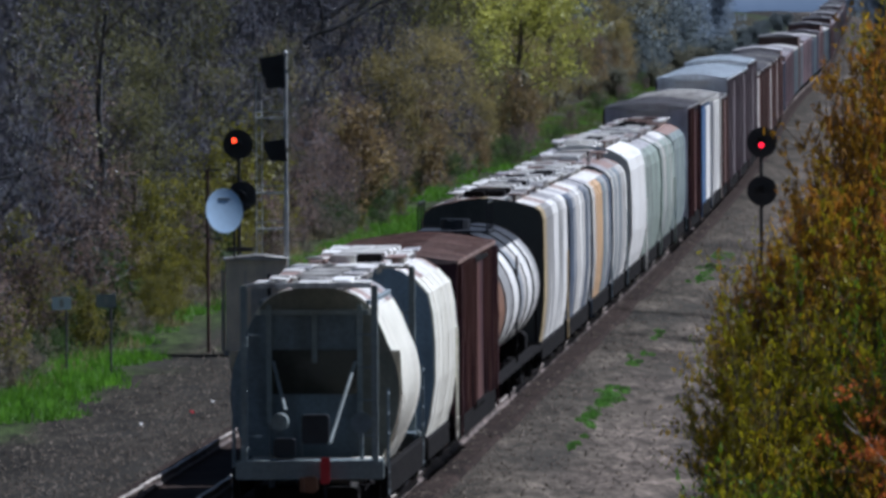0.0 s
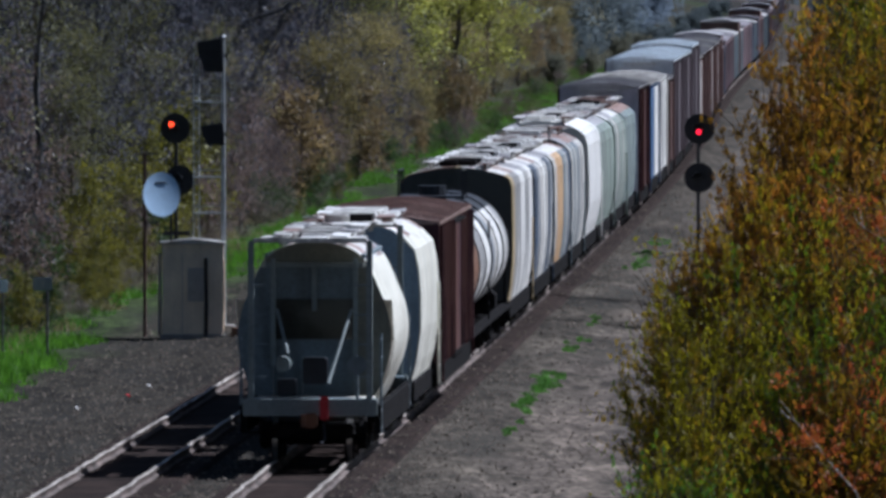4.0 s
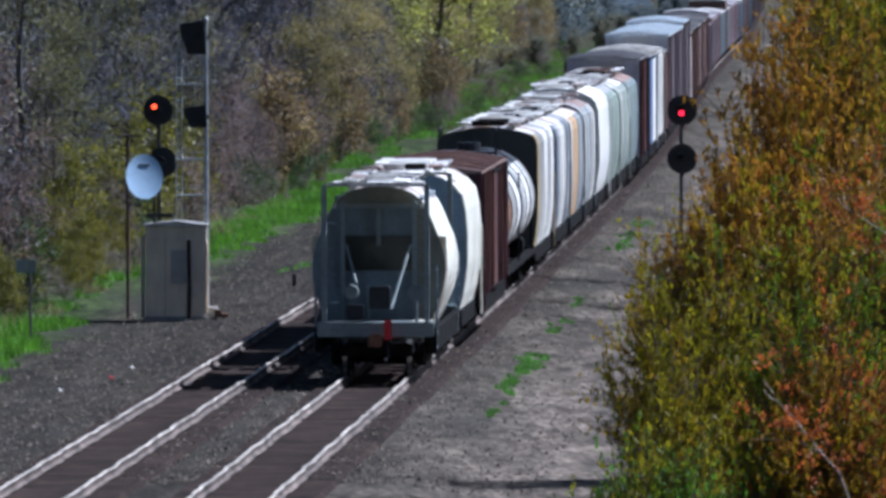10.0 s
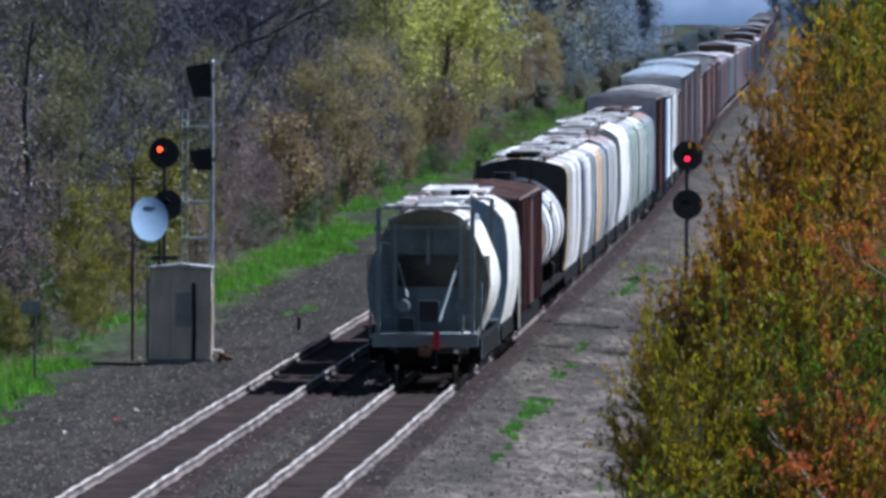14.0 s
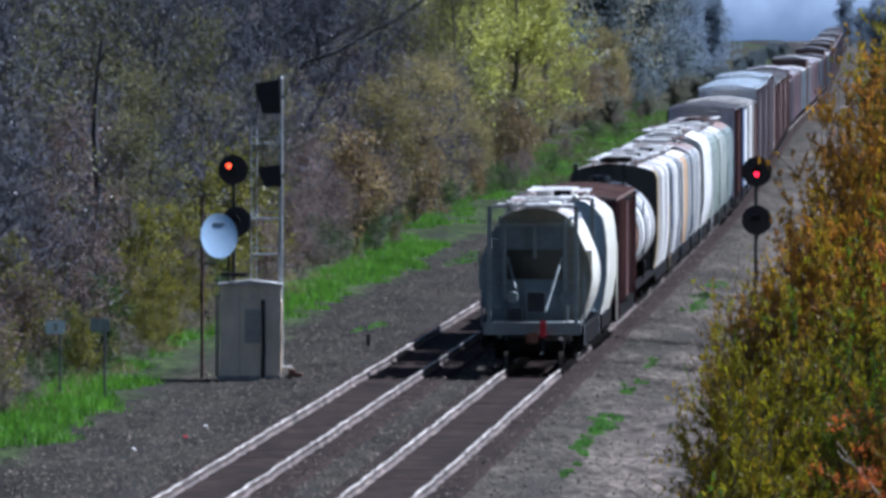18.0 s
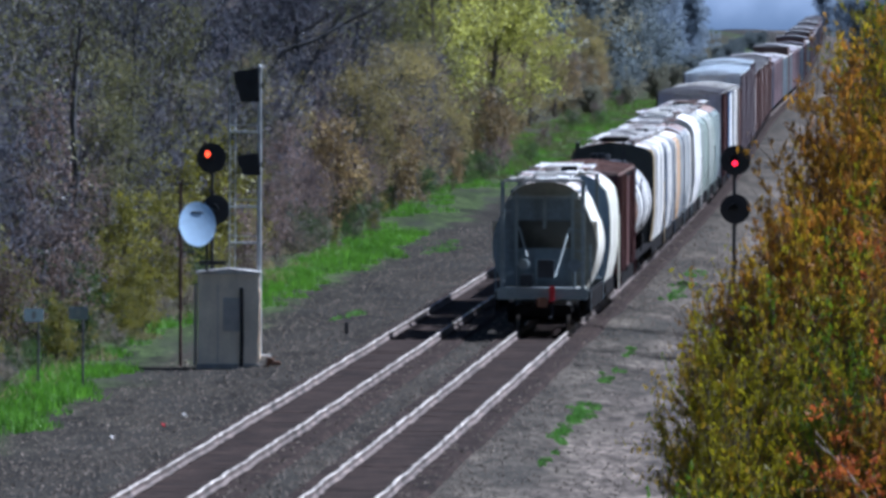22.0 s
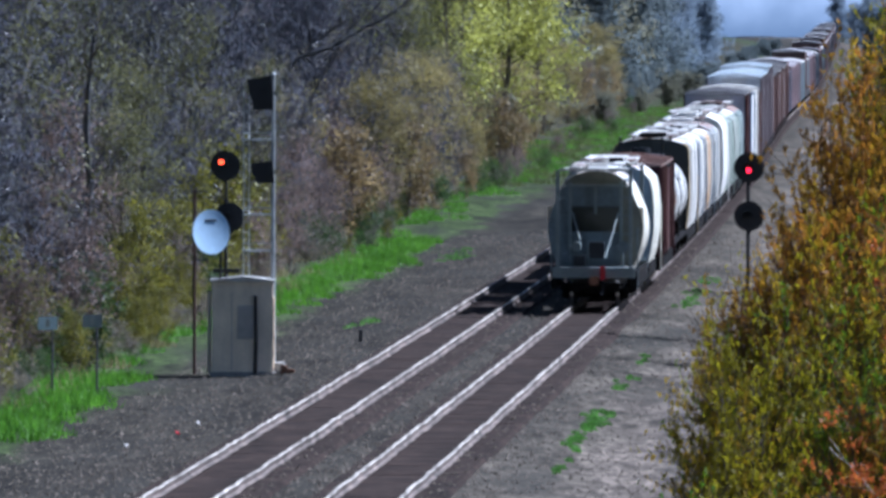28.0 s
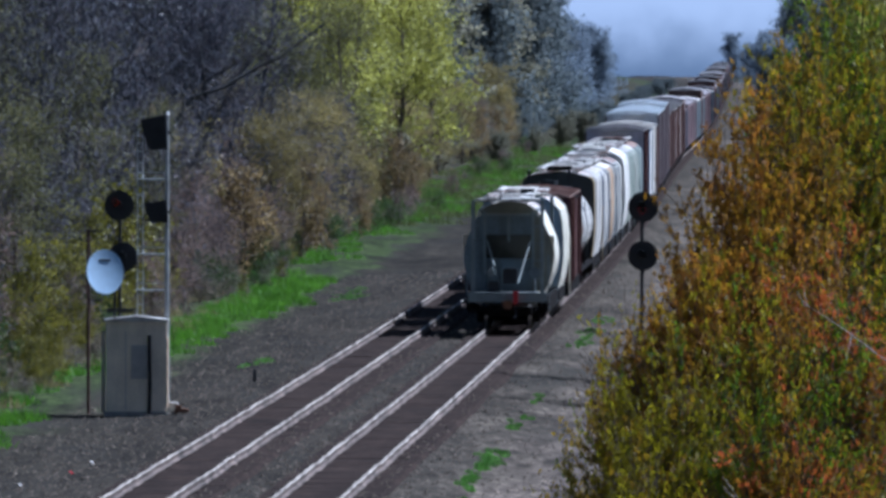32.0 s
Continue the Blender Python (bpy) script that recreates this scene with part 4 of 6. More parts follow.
def round_hopper(label, body_mat, roof_mat, length, tall, paints, end_mat=None, bulge=0.0, roofs=(), eave=0.6):
    """A covered hopper with rounded eaves: side sheets and roof sheets between ribs, hatches and walkways."""
    car = thing("hopper_car", label, "hopper car", "cars of the freight train")
    e = length / 2 - 0.5
    eb = e - 0.15
    end_mat = end_mat or body_mat
    half = [(1.05, 1.36), (1.5, 1.44 + bulge * 0.5), (2.2, 1.5 + bulge), (3.0, 1.5 + bulge), (tall - 0.3 - 0.9 * eave, 1.48 + bulge * 0.7), (tall - 0.22 - 0.5 * eave, 1.42 + bulge * 0.4),
            (tall - 0.2 - 0.2 * eave, 1.33 - 0.15 * eave), (tall - 0.18, 1.05 - 0.15 * eave), (tall - 0.06, 0.4), (tall - 0.03, 0.1)]
    side, crown = half[:7], half[6:]

    def strip(name, pts, y0, y1, out, material, s):
        a = [(w + out, z + out * (1 if z > tall - 0.6 else 0)) for z, w in pts]
        b = [(w - 0.02, z - 0.02) for z, w in reversed(pts)]
        part(name, Geo().loft([[(s * w, y, z) for w, z in a + b] for y in (y0, y1)]), material, car)

    def ring(y, inset=0.0):
        return [(w - inset, y, z) for z, w in half] + [(-w + inset, y, z) for z, w in reversed(half)]

    part("body", Geo().loft([ring(-eb, 0.03), ring(eb, 0.03)]), body_mat, car)
    n = 7
    rng = random.Random(int(length * 10 + tall * 100 + len(label)))
    cut = [0.0]
    for i in range(n):
        cut.append(cut[-1] + rng.uniform(0.6, 1.4))
    ys = [-eb + 2 * eb * c / cut[-1] for c in cut]
    for i in range(n):
        for s in (-1, 1):
            strip("side_sheet", side, ys[i] + 0.02, ys[i + 1] - 0.02, 0.006, paints[i % len(paints)], s)
            strip("roof_sheet", crown, ys[i] + 0.02, ys[i + 1] - 0.02, 0.006, rng.choice(roofs or (roof_mat,)), s)
            strip("side_rib", side, ys[i] - 0.06, ys[i] + 0.06, 0.014, paints[i % len(paints)], s)
    for s in (-1, 1):
        part("side_sill", Geo().box((s * 1.36, 0, 0.86), (0.14, 2 * e - 0.6, 0.46), ch=0.03), M_DARKGEAR, car)
        for i in range(5):
            part("roof_hatch", Geo().box((s * 0.24, -eb + 1.0 + i * (2 * eb - 2.0) / 4 + rng.uniform(-0.3, 0.3), tall + 0.05), (0.5, 0.8, 0.16), ch=0.03), rng.choice((M_WHITE, roof_mat, M_DARKGEAR)), car)
        ye = s * e
        part("end_sheet", Geo().loft([ring(s * (eb + 0.005), 0.02), ring(s * (eb + 0.03), 0.02)]), end_mat, car)
        for x in (-0.9, 0.0, 0.9):
            part("end_stanchion", Geo().box((x, s * (eb + 0.07), 2.5), (0.1, 0.08, 2.8), ch=0.02), end_mat, car)
        part("end_sill", Geo().box((0, s * (e - 0.06), 1.0), (2.8, 0.24, 0.3), ch=0.03), M_DARKGEAR, car)
        part("brake_wheel", Geo().tube((-0.6, ye, 2.2), (-0.6, ye + s * 0.06, 2.2), 0.26, 0.26, 14), M_GREYDARK, car)
        ladder(car, s * 1.15, s * (e - 0.02), 1.0, tall - 0.6, "x", end_mat)
        ladder(car, s * (1.52 + bulge), s * (eb - 0.3), 0.7, 3.0, "y", body_mat)
        coupler(car, s * e, s)
        truck(car, s * (e - 1.7))
        part("hopper_bay", Geo().loft([[(-1.2, s * 2.4 - 1.3, 1.1), (1.2, s * 2.4 - 1.3, 1.1), (1.2, s * 2.4 + 1.3, 1.1), (-1.2, s * 2.4 + 1.3, 1.1)],
                                       [(-0.5, s * 2.4 - 0.4, 0.35), (0.5, s * 2.4 - 0.4, 0.35), (0.5, s * 2.4 + 0.4, 0.35), (-0.5, s * 2.4 + 0.4, 0.35)]]), body_mat, car)
    walkway(car, 0.75, -eb, eb, tall + 0.05, rng)
    part("centre_sill", Geo().box((0, 0, 0.9), (0.5, 2 * e, 0.36), ch=0.04), M_DARKGEAR, car)
    return car


def far_car(label, body_mat, roof_mat, tall=4.75):
    """A boxcar that is only seen from far off."""
    car = thing("box_car", label, "boxcar", "cars of the freight train")
    e = 8.2
    part("body", Geo().box((0, 0, tall / 2 + 0.375), (3.0, 2 * e - 0.2, tall - 1.25), ch=0.03), body_mat, car)
    prof = [(-1.55, tall - 0.27), (1.55, tall - 0.27), (1.55, tall - 0.2), (0.35, tall), (-0.35, tall), (-1.55, tall - 0.2)]
    part("roof", Geo().loft([[(a, y, b) for a, b in prof] for y in (-e, e)]), roof_mat, car)
    for s in (-1, 1):
        part("door", Geo().box((s * 1.56, 0, 2.7), (0.09, 2.5, 3.2)), body_mat, car)
        part("end_sill", Geo().box((0, s * e, 1.0), (2.9, 0.24, 0.3)), M_DARKGEAR, car)
        part("coupler", Geo().box((0, s * (e + 0.3), 0.88), (0.2, 0.7, 0.22)), M_RUST, car)
        truck(car, s * (e - 1.7))
    part("centre_sill", Geo().box((0, 0, 0.9), (0.5, 2 * e, 0.36)), M_DARKGEAR, car)
    return car


def build_train():
    rng = random.Random(17)
    def put(car, start, length):
        TRAIN.append((car, start + length / 2))

    put(covered_hopper("cream bulged covered hopper, last car, red marker", M_CREAM, M_GREY, M_ROOF, 13.0, marker=True), 0, 13.0)
    put(round_hopper("cream covered hopper with blue-grey end", M_CREAM, M_ROOFGLINT, 9.4, 4.55, [M_CREAM], M_ENDBLUESHADE, bulge=0.08, roofs=(M_ROOFGLINT, M_ROOFBROWN), eave=0.8), 13.0, 9.4)
    put(box_car("dark maroon ribbed boxcar with rust streaks", M_MAROON, M_ROOFBROWN, 16.6, 4.5, ribs=15), 22.6, 16.6)
    put(tank_car("black tank car with white side bands", 24.2), 39.4, 24.2)
    mixed = (M_ROOFGLINT, M_ROOFGREY, M_ROOFGLINT, M_ROOFBROWN)
    put(round_hopper("tan covered hopper with streaked white panels", M_TAN, M_ROOFGLINT, 15.4, 4.7, [M_TAN, M_STREAKWHITE, M_STREAKWHITE, M_WHITE, M_STREAKWHITE, M_STREAKWHITE, M_WHITE], M_ENDDARK, roofs=mixed, eave=0.3), 63.8, 15.4)
    put(round_hopper("weathered blue-grey hopper with pale streaks", M_NAVY, M_ROOFGLINT, 15.6, 4.65, [M_NAVY, M_STREAKNAVY, M_STREAKGREY, M_STREAKWHITE, M_STREAKGREY, M_NAVY, M_STREAKGREY], roofs=mixed, eave=0.4), 79.4, 15.6)
    put(round_hopper("grey covered hopper with orange panels", M_GREY, M_ROOFBROWN, 15.4, 4.62, [M_STREAKGREY, M_ORANGE, M_ORANGE, M_ORANGE, M_GREY, M_STREAKGREY, M_STREAKNAVY], roofs=mixed, eave=0.4), 95.2, 15.4)
    put(round_hopper("grey covered hopper, dusty streaked sides", M_GREY, M_ROOFGLINT, 13.2, 4.7, [M_STREAKGREY, M_GREY, M_STREAKGREY, M_GREY, M_STREAKGREY, M_STREAKWHITE, M_STREAKWHITE], M_ENDDARK, roofs=(M_ROOFGREY, M_ROOFBROWN, M_ROOFGREY)), 110.8, 13.2)
    put(round_hopper("bright white covered hopper, clean rounded sides", M_BRIGHT, M_BRIGHT, 15.0, 4.95, [M_BRIGHT], bulge=0.1), 124.2, 15.0)
    put(round_hopper("pale green covered hopper, streaked sides", M_GREEN, M_ROOFGREY, 16.4, 4.75, [M_STREAKGREEN], bulge=0.06, roofs=(M_ROOFGREY, M_ROOFGLINT, M_ROOFGREY)), 139.4, 16.4)
    put(round_hopper("pale grey-green covered hopper, streaked", M_GREEN, M_ROOFGREY, 16.4, 4.75, [M_STREAKGREEN, M_STREAKGREY, M_STREAKGREEN], bulge=0.06, roofs=(M_ROOFGREY, M_ROOFGLINT)), 156.0, 16.4)
    put(round_hopper("grey covered hopper with rusty roof", M_GREY, M_ROOFBROWN, 16.6, 4.75, [M_GREY, M_STREAKGREEN]), 172.6, 16.6)
    put(box_car("tall dark brown boxcar with pale mauve end", M_MAROON, M_ROOFGREY, 17.4, 5.4, ribs=10, end_mat=M_ENDMAUVE), 189.6, 17.4)
    put(box_car("blue boxcar with white door panel", M_BLUE, M_ROOF, 17.6, 5.3, ribs=10, panels=[(-7.8, 1.0, M_BLUE), (1.2, 7.6, M_WHITE)]), 207.2, 17.6)
    put(box_car("dusty white high boxcar, pale roof", M_WHITE, M_ROOFGLINT, 17.0, 5.3, ribs=8, panels=[(-7.6, 7.6, M_STREAKWHITE)]), 225.0, 17.0)
    brown = box_car("oxide brown ribbed steel boxcar", M_BROWN, M_ROOFGREY, 14.6, 5.1, ribs=8)
    put(brown, 242.4, 14.6)
    rack = box_car("tall galvanised car carrier with brown-grey sides", M_RACKSIDE, M_RACK, 25.2, 5.75, ribs=12, end_mat=M_RACK, category="car carrier")
    put(rack, 257.2, 25.2)
    put(copy_thing(rack, Matrix()), 282.6, 25.2)
    put(box_car("tall car carrier with pale blue-grey roof", M_RACKSIDE, M_RACK, 25.2, 5.95, ribs=12, end_mat=M_RACK, category="car carrier"), 308.0, 25.2)
    pale = box_car("brown boxcar with one white panel", M_BROWN, M_ROOF, 17.4, 5.1, ribs=8, panels=[(-7.5, -3.0, M_BROWN), (-2.6, 0.6, M_WHITE), (1.0, 7.5, M_BROWN)])
    put(pale, 333.4, 17.4)
    dark = box_car("oxide brown ribbed boxcar with grey roof", M_BROWN, M_ROOFGREY, 17.4, 5.2, ribs=8)
    put(dark, 351.0, 17.4)
    start = 368.6
    for i in range(5):
        put(copy_thing(pale if i in (1, 3) else dark, Matrix()), start, 17.4)
        start += 17.6
    plain = far_car("far brown boxcar, mauve haze in its paint, dull roof", M_HAZEBROWN, M_FARROOF)
    light = far_car("grey boxcar with pale roof", M_GREY, M_ROOF, 4.6)
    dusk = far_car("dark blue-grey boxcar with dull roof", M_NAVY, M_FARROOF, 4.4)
    high = far_car("tall brown boxcar with grey roof", M_BROWN, M_ROOFGREY, 5.4)
    placed = set()
    for i in range(66):
        src = rng.choice((plain, plain, plain, dusk, high, light))
        put(copy_thing(src, Matrix()) if src.name in placed else src, start, 17.4)
        placed.add(src.name)
        start += 17.6


# ---- signals and lineside things ----
def lamp_head(mast, x, y, z):
    """A round signal target with hooded lens, facing the camera."""
    t = part("signal_head", Geo().tube((x, y - 0.03, z), (x, y + 0.03, z), 0.425, 0.425, 28), M_SIGBLACK, mast)
    part("housing", Geo().tube((x, y + 0.03, z), (x, y + 0.38, z), 0.17, 0.2, 14), M_SIGBLACK, t)
    part("bracket", Geo().box((x, y + 0.2, z - 0.3), (0.12, 0.16, 0.4), ch=0.02), M_SIGBLACK, t)
    arc = [radians(-10 + 200 * j / 12) for j in range(13)]
    rr = [[(x - 0.05 + q * math.cos(a), yy, z + 0.02 + q * math.sin(a)) for a in arc] for yy, q in ((y - 0.03, 0.13), (y - 0.30, 0.13), (y - 0.30, 0.145), (y - 0.03, 0.145), (y - 0.03, 0.13))]
    part("hood", Geo().loft(rr, caps=False), M_SIGBLACK, t)
    return t


LENSES = []


def lens(mast, x, y, z, r, lit):
    """The colour disc of a searchlight signal: a glowing face in a blank cup; it turns in its housing."""
    ob = part("colour_disc", Geo().tube((0, -0.006, 0), (0, 0.0, 0), r, r, 20), lit, mast, "glowing red lens")
    ob.matrix_basis = Matrix.Translation((x, y, z))
    n = 20
    rings = [[(q * math.cos(2 * math.pi * i / n), yy, q * math.sin(2 * math.pi * i / n)) for i in range(n)]
             for yy, q in ((0.02, 0.01), (0.02, r * 1.18), (-0.035, r * 1.18), (-0.035, r * 1.08), (0.008, r * 1.08), (0.008, 0.01))]
    # cup added to block the glow once the disc faces away
    part("blank_cup", Geo().loft(rings), M_LENS_OFF, ob)
    LENSES.append((ob, (x, y, z)))


def build_signals():
    y = 286.0
    s = 17956.0 / y

    def X(px):
        return (px - 784) / s

    def Z(py):
        return 10.2 - py / s

    # ladder mast with two heads that face away
    m = thing("signal_mast", "galvanised ladder mast with two black signal heads", "railway signal", "railway signals")
    g = Z(672)
    part("foundation", Geo().box((X(440), y + 0.6, g + 0.1), (0.7, 0.7, 0.5), ch=0.04), M_CONC, m)
    part("mast", Geo().tube((X(441), y + 0.6, g), (X(441), y + 0.6, Z(140)), 0.075, 0.06, 10), M_MAST, m)
    part("mast_cap", Geo().tube((X(441), y + 0.6, Z(140)), (X(441), y + 0.6, Z(134)), 0.08, 0.03, 10), M_MAST, m)
    for x in (388, 398):
        part("ladder_rail", Geo().tube((X(x), y + 0.9, g), (X(x), y + 0.9, Z(170)), 0.02, seg=6), M_MAST, m)
    for i in range(24):
        zz = g + 0.3 + i * 0.31
        part("rung", Geo().tube((X(388), y + 0.9, zz), (X(398), y + 0.9, zz), 0.012, seg=5), M_MAST, m)
    for py in (255, 388, 452):
        part("platform", Geo().box((X(414), y + 0.75, Z(py)), (0.86, 0.5, 0.05)).box((X(414), y + 0.5, Z(py) + 0.2), (0.86, 0.03, 0.03)), M_MAST, m)
    for px, py, w, h in ((418, 172, 0.75, 0.95), (422, 312, 0.69, 0.62)):
        hd = part("signal_head", Geo().loft([[(X(px) + a * w, yv, Z(py) + b * h) for a, b in ((-0.5, 0.4), (0.42, 0.52), (0.5, -0.5), (-0.22, -0.5), (-0.32, -0.18), (-0.42, -0.05))] for yv in (y + 0.4, y + 0.7)]), M_SIGBLACK, m, "black signal head seen from behind")
        part("hood", Geo().tube((X(px), y + 0.7, Z(py) + h * 0.2), (X(px), y + 1.1, Z(py) + h * 0.2), 0.16, 0.16, 12), M_SIGBLACK, hd)
        part("hood", Geo().tube((X(px), y + 0.7, Z(py) - h * 0.2), (X(px), y + 1.1, Z(py) - h * 0.2), 0.16, 0.16, 12), M_SIGBLACK, hd)
        part("bracket", Geo().box((X(436), y + 0.6, Z(py)), (0.3, 0.1, 0.12), ch=0.02), M_SIGBLACK, hd)
        part("back_hinge", Geo().box((X(px + 14), y + 0.37, Z(py)), (0.1, 0.08, h * 0.7), ch=0.02), M_SIGBLACK, hd)
    part("finial", Geo().tube((X(412), y + 0.6, Z(140)), (X(412), y + 0.6, Z(122)), 0.02, seg=6).tube((X(418), y + 0.6, Z(140)), (X(418), y + 0.6, Z(126)), 0.02, seg=6), M_TAN, m)

    # low mast with two searchlight heads
    m = thing("signal_mast", "black mast with red searchlight head over a dark one", "railway signal", "railway signals")
    yy = y + 1.3
    part("mast", Geo().tube((X(356), yy + 0.3, g - 0.1), (X(356), yy + 0.3, Z(300)), 0.055, 0.05, 10), M_SIGBLACK, m)
    part("base", Geo().box((X(356), yy + 0.3, g), (0.5, 0.5, 0.3), ch=0.03), M_CONC, m)
    part("cross_arm", Geo().box((X(357), yy + 0.3, Z(489)), (0.75, 0.3, 0.12), ch=0.02), M_SIGBLACK, m)
    lamp_head(m, X(355), yy, Z(302))
    lamp_head(m, X(362), yy, Z(394))
    lens(m, X(348), yy - 0.13, Z(295), 0.068, M_LENS)

    # far-side mast beyond the bush
    m = thing("signal_mast", "black mast with red searchlight head above foliage", "railway signal", "railway signals")
    part("mast", Geo().tube((X(1283), y + 0.3, g), (X(1283), y + 0.3, Z(302)), 0.055, 0.05, 10), M_SIGBLACK, m)
    part("base", Geo().box((X(1283), y + 0.3, g), (0.5, 0.5, 0.3), ch=0.03), M_CONC, m)
    lamp_head(m, X(1284), y, Z(302))
    lamp_head(m, X(1284), y, Z(388))
    lens(m, X(1283), y - 0.13, Z(307), 0.07, M_LENS_CRIMSON)

    # dish on its own post
    d = thing("dish_antenna", "pale blue-white dish on a thin post", "dish antenna")
    yd = y - 0.6
    part("post", Geo().tube((X(349), yd + 0.7, g), (X(349), yd + 0.7, Z(418)), 0.04, seg=8), M_SIGBLACK, d)
    rings, n = [], 28
    tilt = pose(0, 0, 0, -24, 0, 6).to_3x3()
    for k in range(7):
        q = k / 6
        rings.append([tilt @ Vector((0.52 * q * math.cos(2 * math.pi * i / n), -0.05 * q * q, 0.685 * q * math.sin(2 * math.pi * i / n))) for i in range(n)])
    c = Vector((X(333), yd, Z(418)))
    rings[0] = [tilt @ Vector((0.01 * math.cos(2 * math.pi * i / n), 0, 0.01 * math.sin(2 * math.pi * i / n))) for i in range(n)]
    back = [[p + tilt @ Vector((0, 0.03, 0)) for p in r] for r in reversed(rings)]
    part("reflector", Geo().loft([[tuple(p + c) for p in r] for r in rings + back], caps=False), M_DISH, d, "pale blue-white bowl", smooth=True)
    part("arm", Geo().tube(tuple(c + Vector((0, 0.2, -0.1))), (X(349), yd + 0.7, Z(425)), 0.05, seg=8), M_SIGBLACK, d)
    part("lettering_bar", Geo().box(tuple(c + tilt @ Vector((0, -0.021, 0.36))), (0.32, 0.012, 0.05), tilt), M_SIGBLACK, d, "dark worn lettering bar")

    # relay hut
    h = thing("relay_hut", "weathered beige steel relay hut with grey vent", "relay hut")
    w, dp, ht = 1.72, 1.25, 2.59
    cx, cy = X(384), y + 0.4
    h.matrix_basis = pose(cx + 0.06, cy, g + 0.06, 0, 0, 0.5)
    part("body", Geo().box((0, 0, ht / 2), (w, dp, ht), ch=0.0), M_HUT, h)
    part("cable_duct", Geo().tube((0.36, -dp / 2 - 0.05, 0.0), (0.38, -dp / 2 - 0.05, 0.9), 0.055, seg=8).tube((0.38, -dp / 2 - 0.05, 0.9), (0.36, -dp / 2 - 0.05, 2.2), 0.05, seg=8), M_SIGBLACK, h, "dark cable duct up the front")
    part("roof", Geo().loft([[(-w / 2 - 0.06, yv, ht), (w / 2 + 0.06, yv, ht), (w / 2 + 0.06, yv, ht + 0.05), (0, yv, ht + 0.16), (-w / 2 - 0.06, yv, ht + 0.05)] for yv in (-dp / 2 - 0.08, dp / 2 + 0.08)]), M_ROOF, h, "pale metal roof")
    part("vent_panel", Geo().box((0.08, -dp / 2 - 0.015, 1.45), (0.46, 0.03, 0.95), ch=0.02), M_HUTGREY, h, "grey louvred panel")
    for i in range(7):
        part("louvre", Geo().box((0.08, -dp / 2 - 0.035, 1.08 + i * 0.12), (0.42, 0.03, 0.03)), M_HUTGREY, h)
    part("door_seam", Geo().box((-0.3, -dp / 2 - 0.006, 1.2), (0.02, 0.012, 2.2)), M_HUTGREY, h)
    part("door", Geo().box((w / 2 + 0.02, 0, 1.15), (0.04, 0.9, 2.0)), M_HUT, h)
    part("door_handle", Geo().tube((w / 2 + 0.06, -0.3, 1.0), (w / 2 + 0.06, -0.3, 1.2), 0.02, seg=6), M_MAST, h)
    part("side_conduit", Geo().tube((-w / 2 - 0.08, -0.3, 0.0), (-w / 2 - 0.08, -0.3, 2.3), 0.05, seg=8), M_HUTGREY, h)
    part("plinth", Geo().box((0, 0, -0.1), (w + 0.1, dp + 0.1, 0.3), ch=0.03), M_CONC, h)
    # thin pole beside the hut
    p = thing("utility_pole", "thin red-brown weathered pole with cross brackets", "pole")
    part("shaft", Geo().tube((X(300), y + 1.6, g - 0.1), (X(300), y + 1.6, Z(345)), 0.05, 0.045, 8), M_RUSTPOLE, p)
    for py in (348, 470):
        part("bracket", Geo().box((X(312), y + 1.6, Z(py)), (0.42, 0.05, 0.05)), M_BARKDARK, p)
    # mile boards at the verge
    for px, py, base, mm, lab in ((43, 580, 702, M_SIGN, "pale blue-white milepost board on a thin post"), (122, 576, 706, M_SIGNBACK, "dull grey sign board seen beside the milepost")):
        y2 = 10.6 * 17956 / base
        q = y2 / 17956
        sg = thing("sign_board", lab, "sign", "verge signs")
        part("post", Geo().tube(((px - 784 + 8) * q, y2, -0.55), ((px - 784 + 8) * q, y2, 10.2 - (py - 12) * q), 0.035, seg=6), M_BARKDARK, sg)
        part("plate", Geo().box(((px - 784) * q, y2 - 0.05, 10.2 - py * q), (0.52, 0.03, 0.34), ch=0.02), mm, sg)
        part("bar", Geo().box(((px - 784) * q, y2 - 0.07, 10.2 - py * q), (0.1, 0.012, 0.2)), M_HUTGREY, sg)
    # small stake by the track
    y3 = 10.75 * 17956 / 622
    q = y3 / 17956
    st = tagged(part("marker_stake", Geo().box(((597 - 784) * q, y3, -0.3), (0.12, 0.12, 0.6), ch=0.02), M_BARKDARK), "short dark marker stake in the gravel", "stake")
    # stacked bits beside the hut
    rb = tagged(part("rail_chair_scrap", Geo().box((X(468), y - 0.3, g + 0.12), (0.42, 0.3, 0.16), ch=0.05).box((X(462), y - 0.3, g + 0.25), (0.2, 0.25, 0.1), ch=0.03), M_RUST), "small heap of rusty iron scrap on gravel", "scrap")


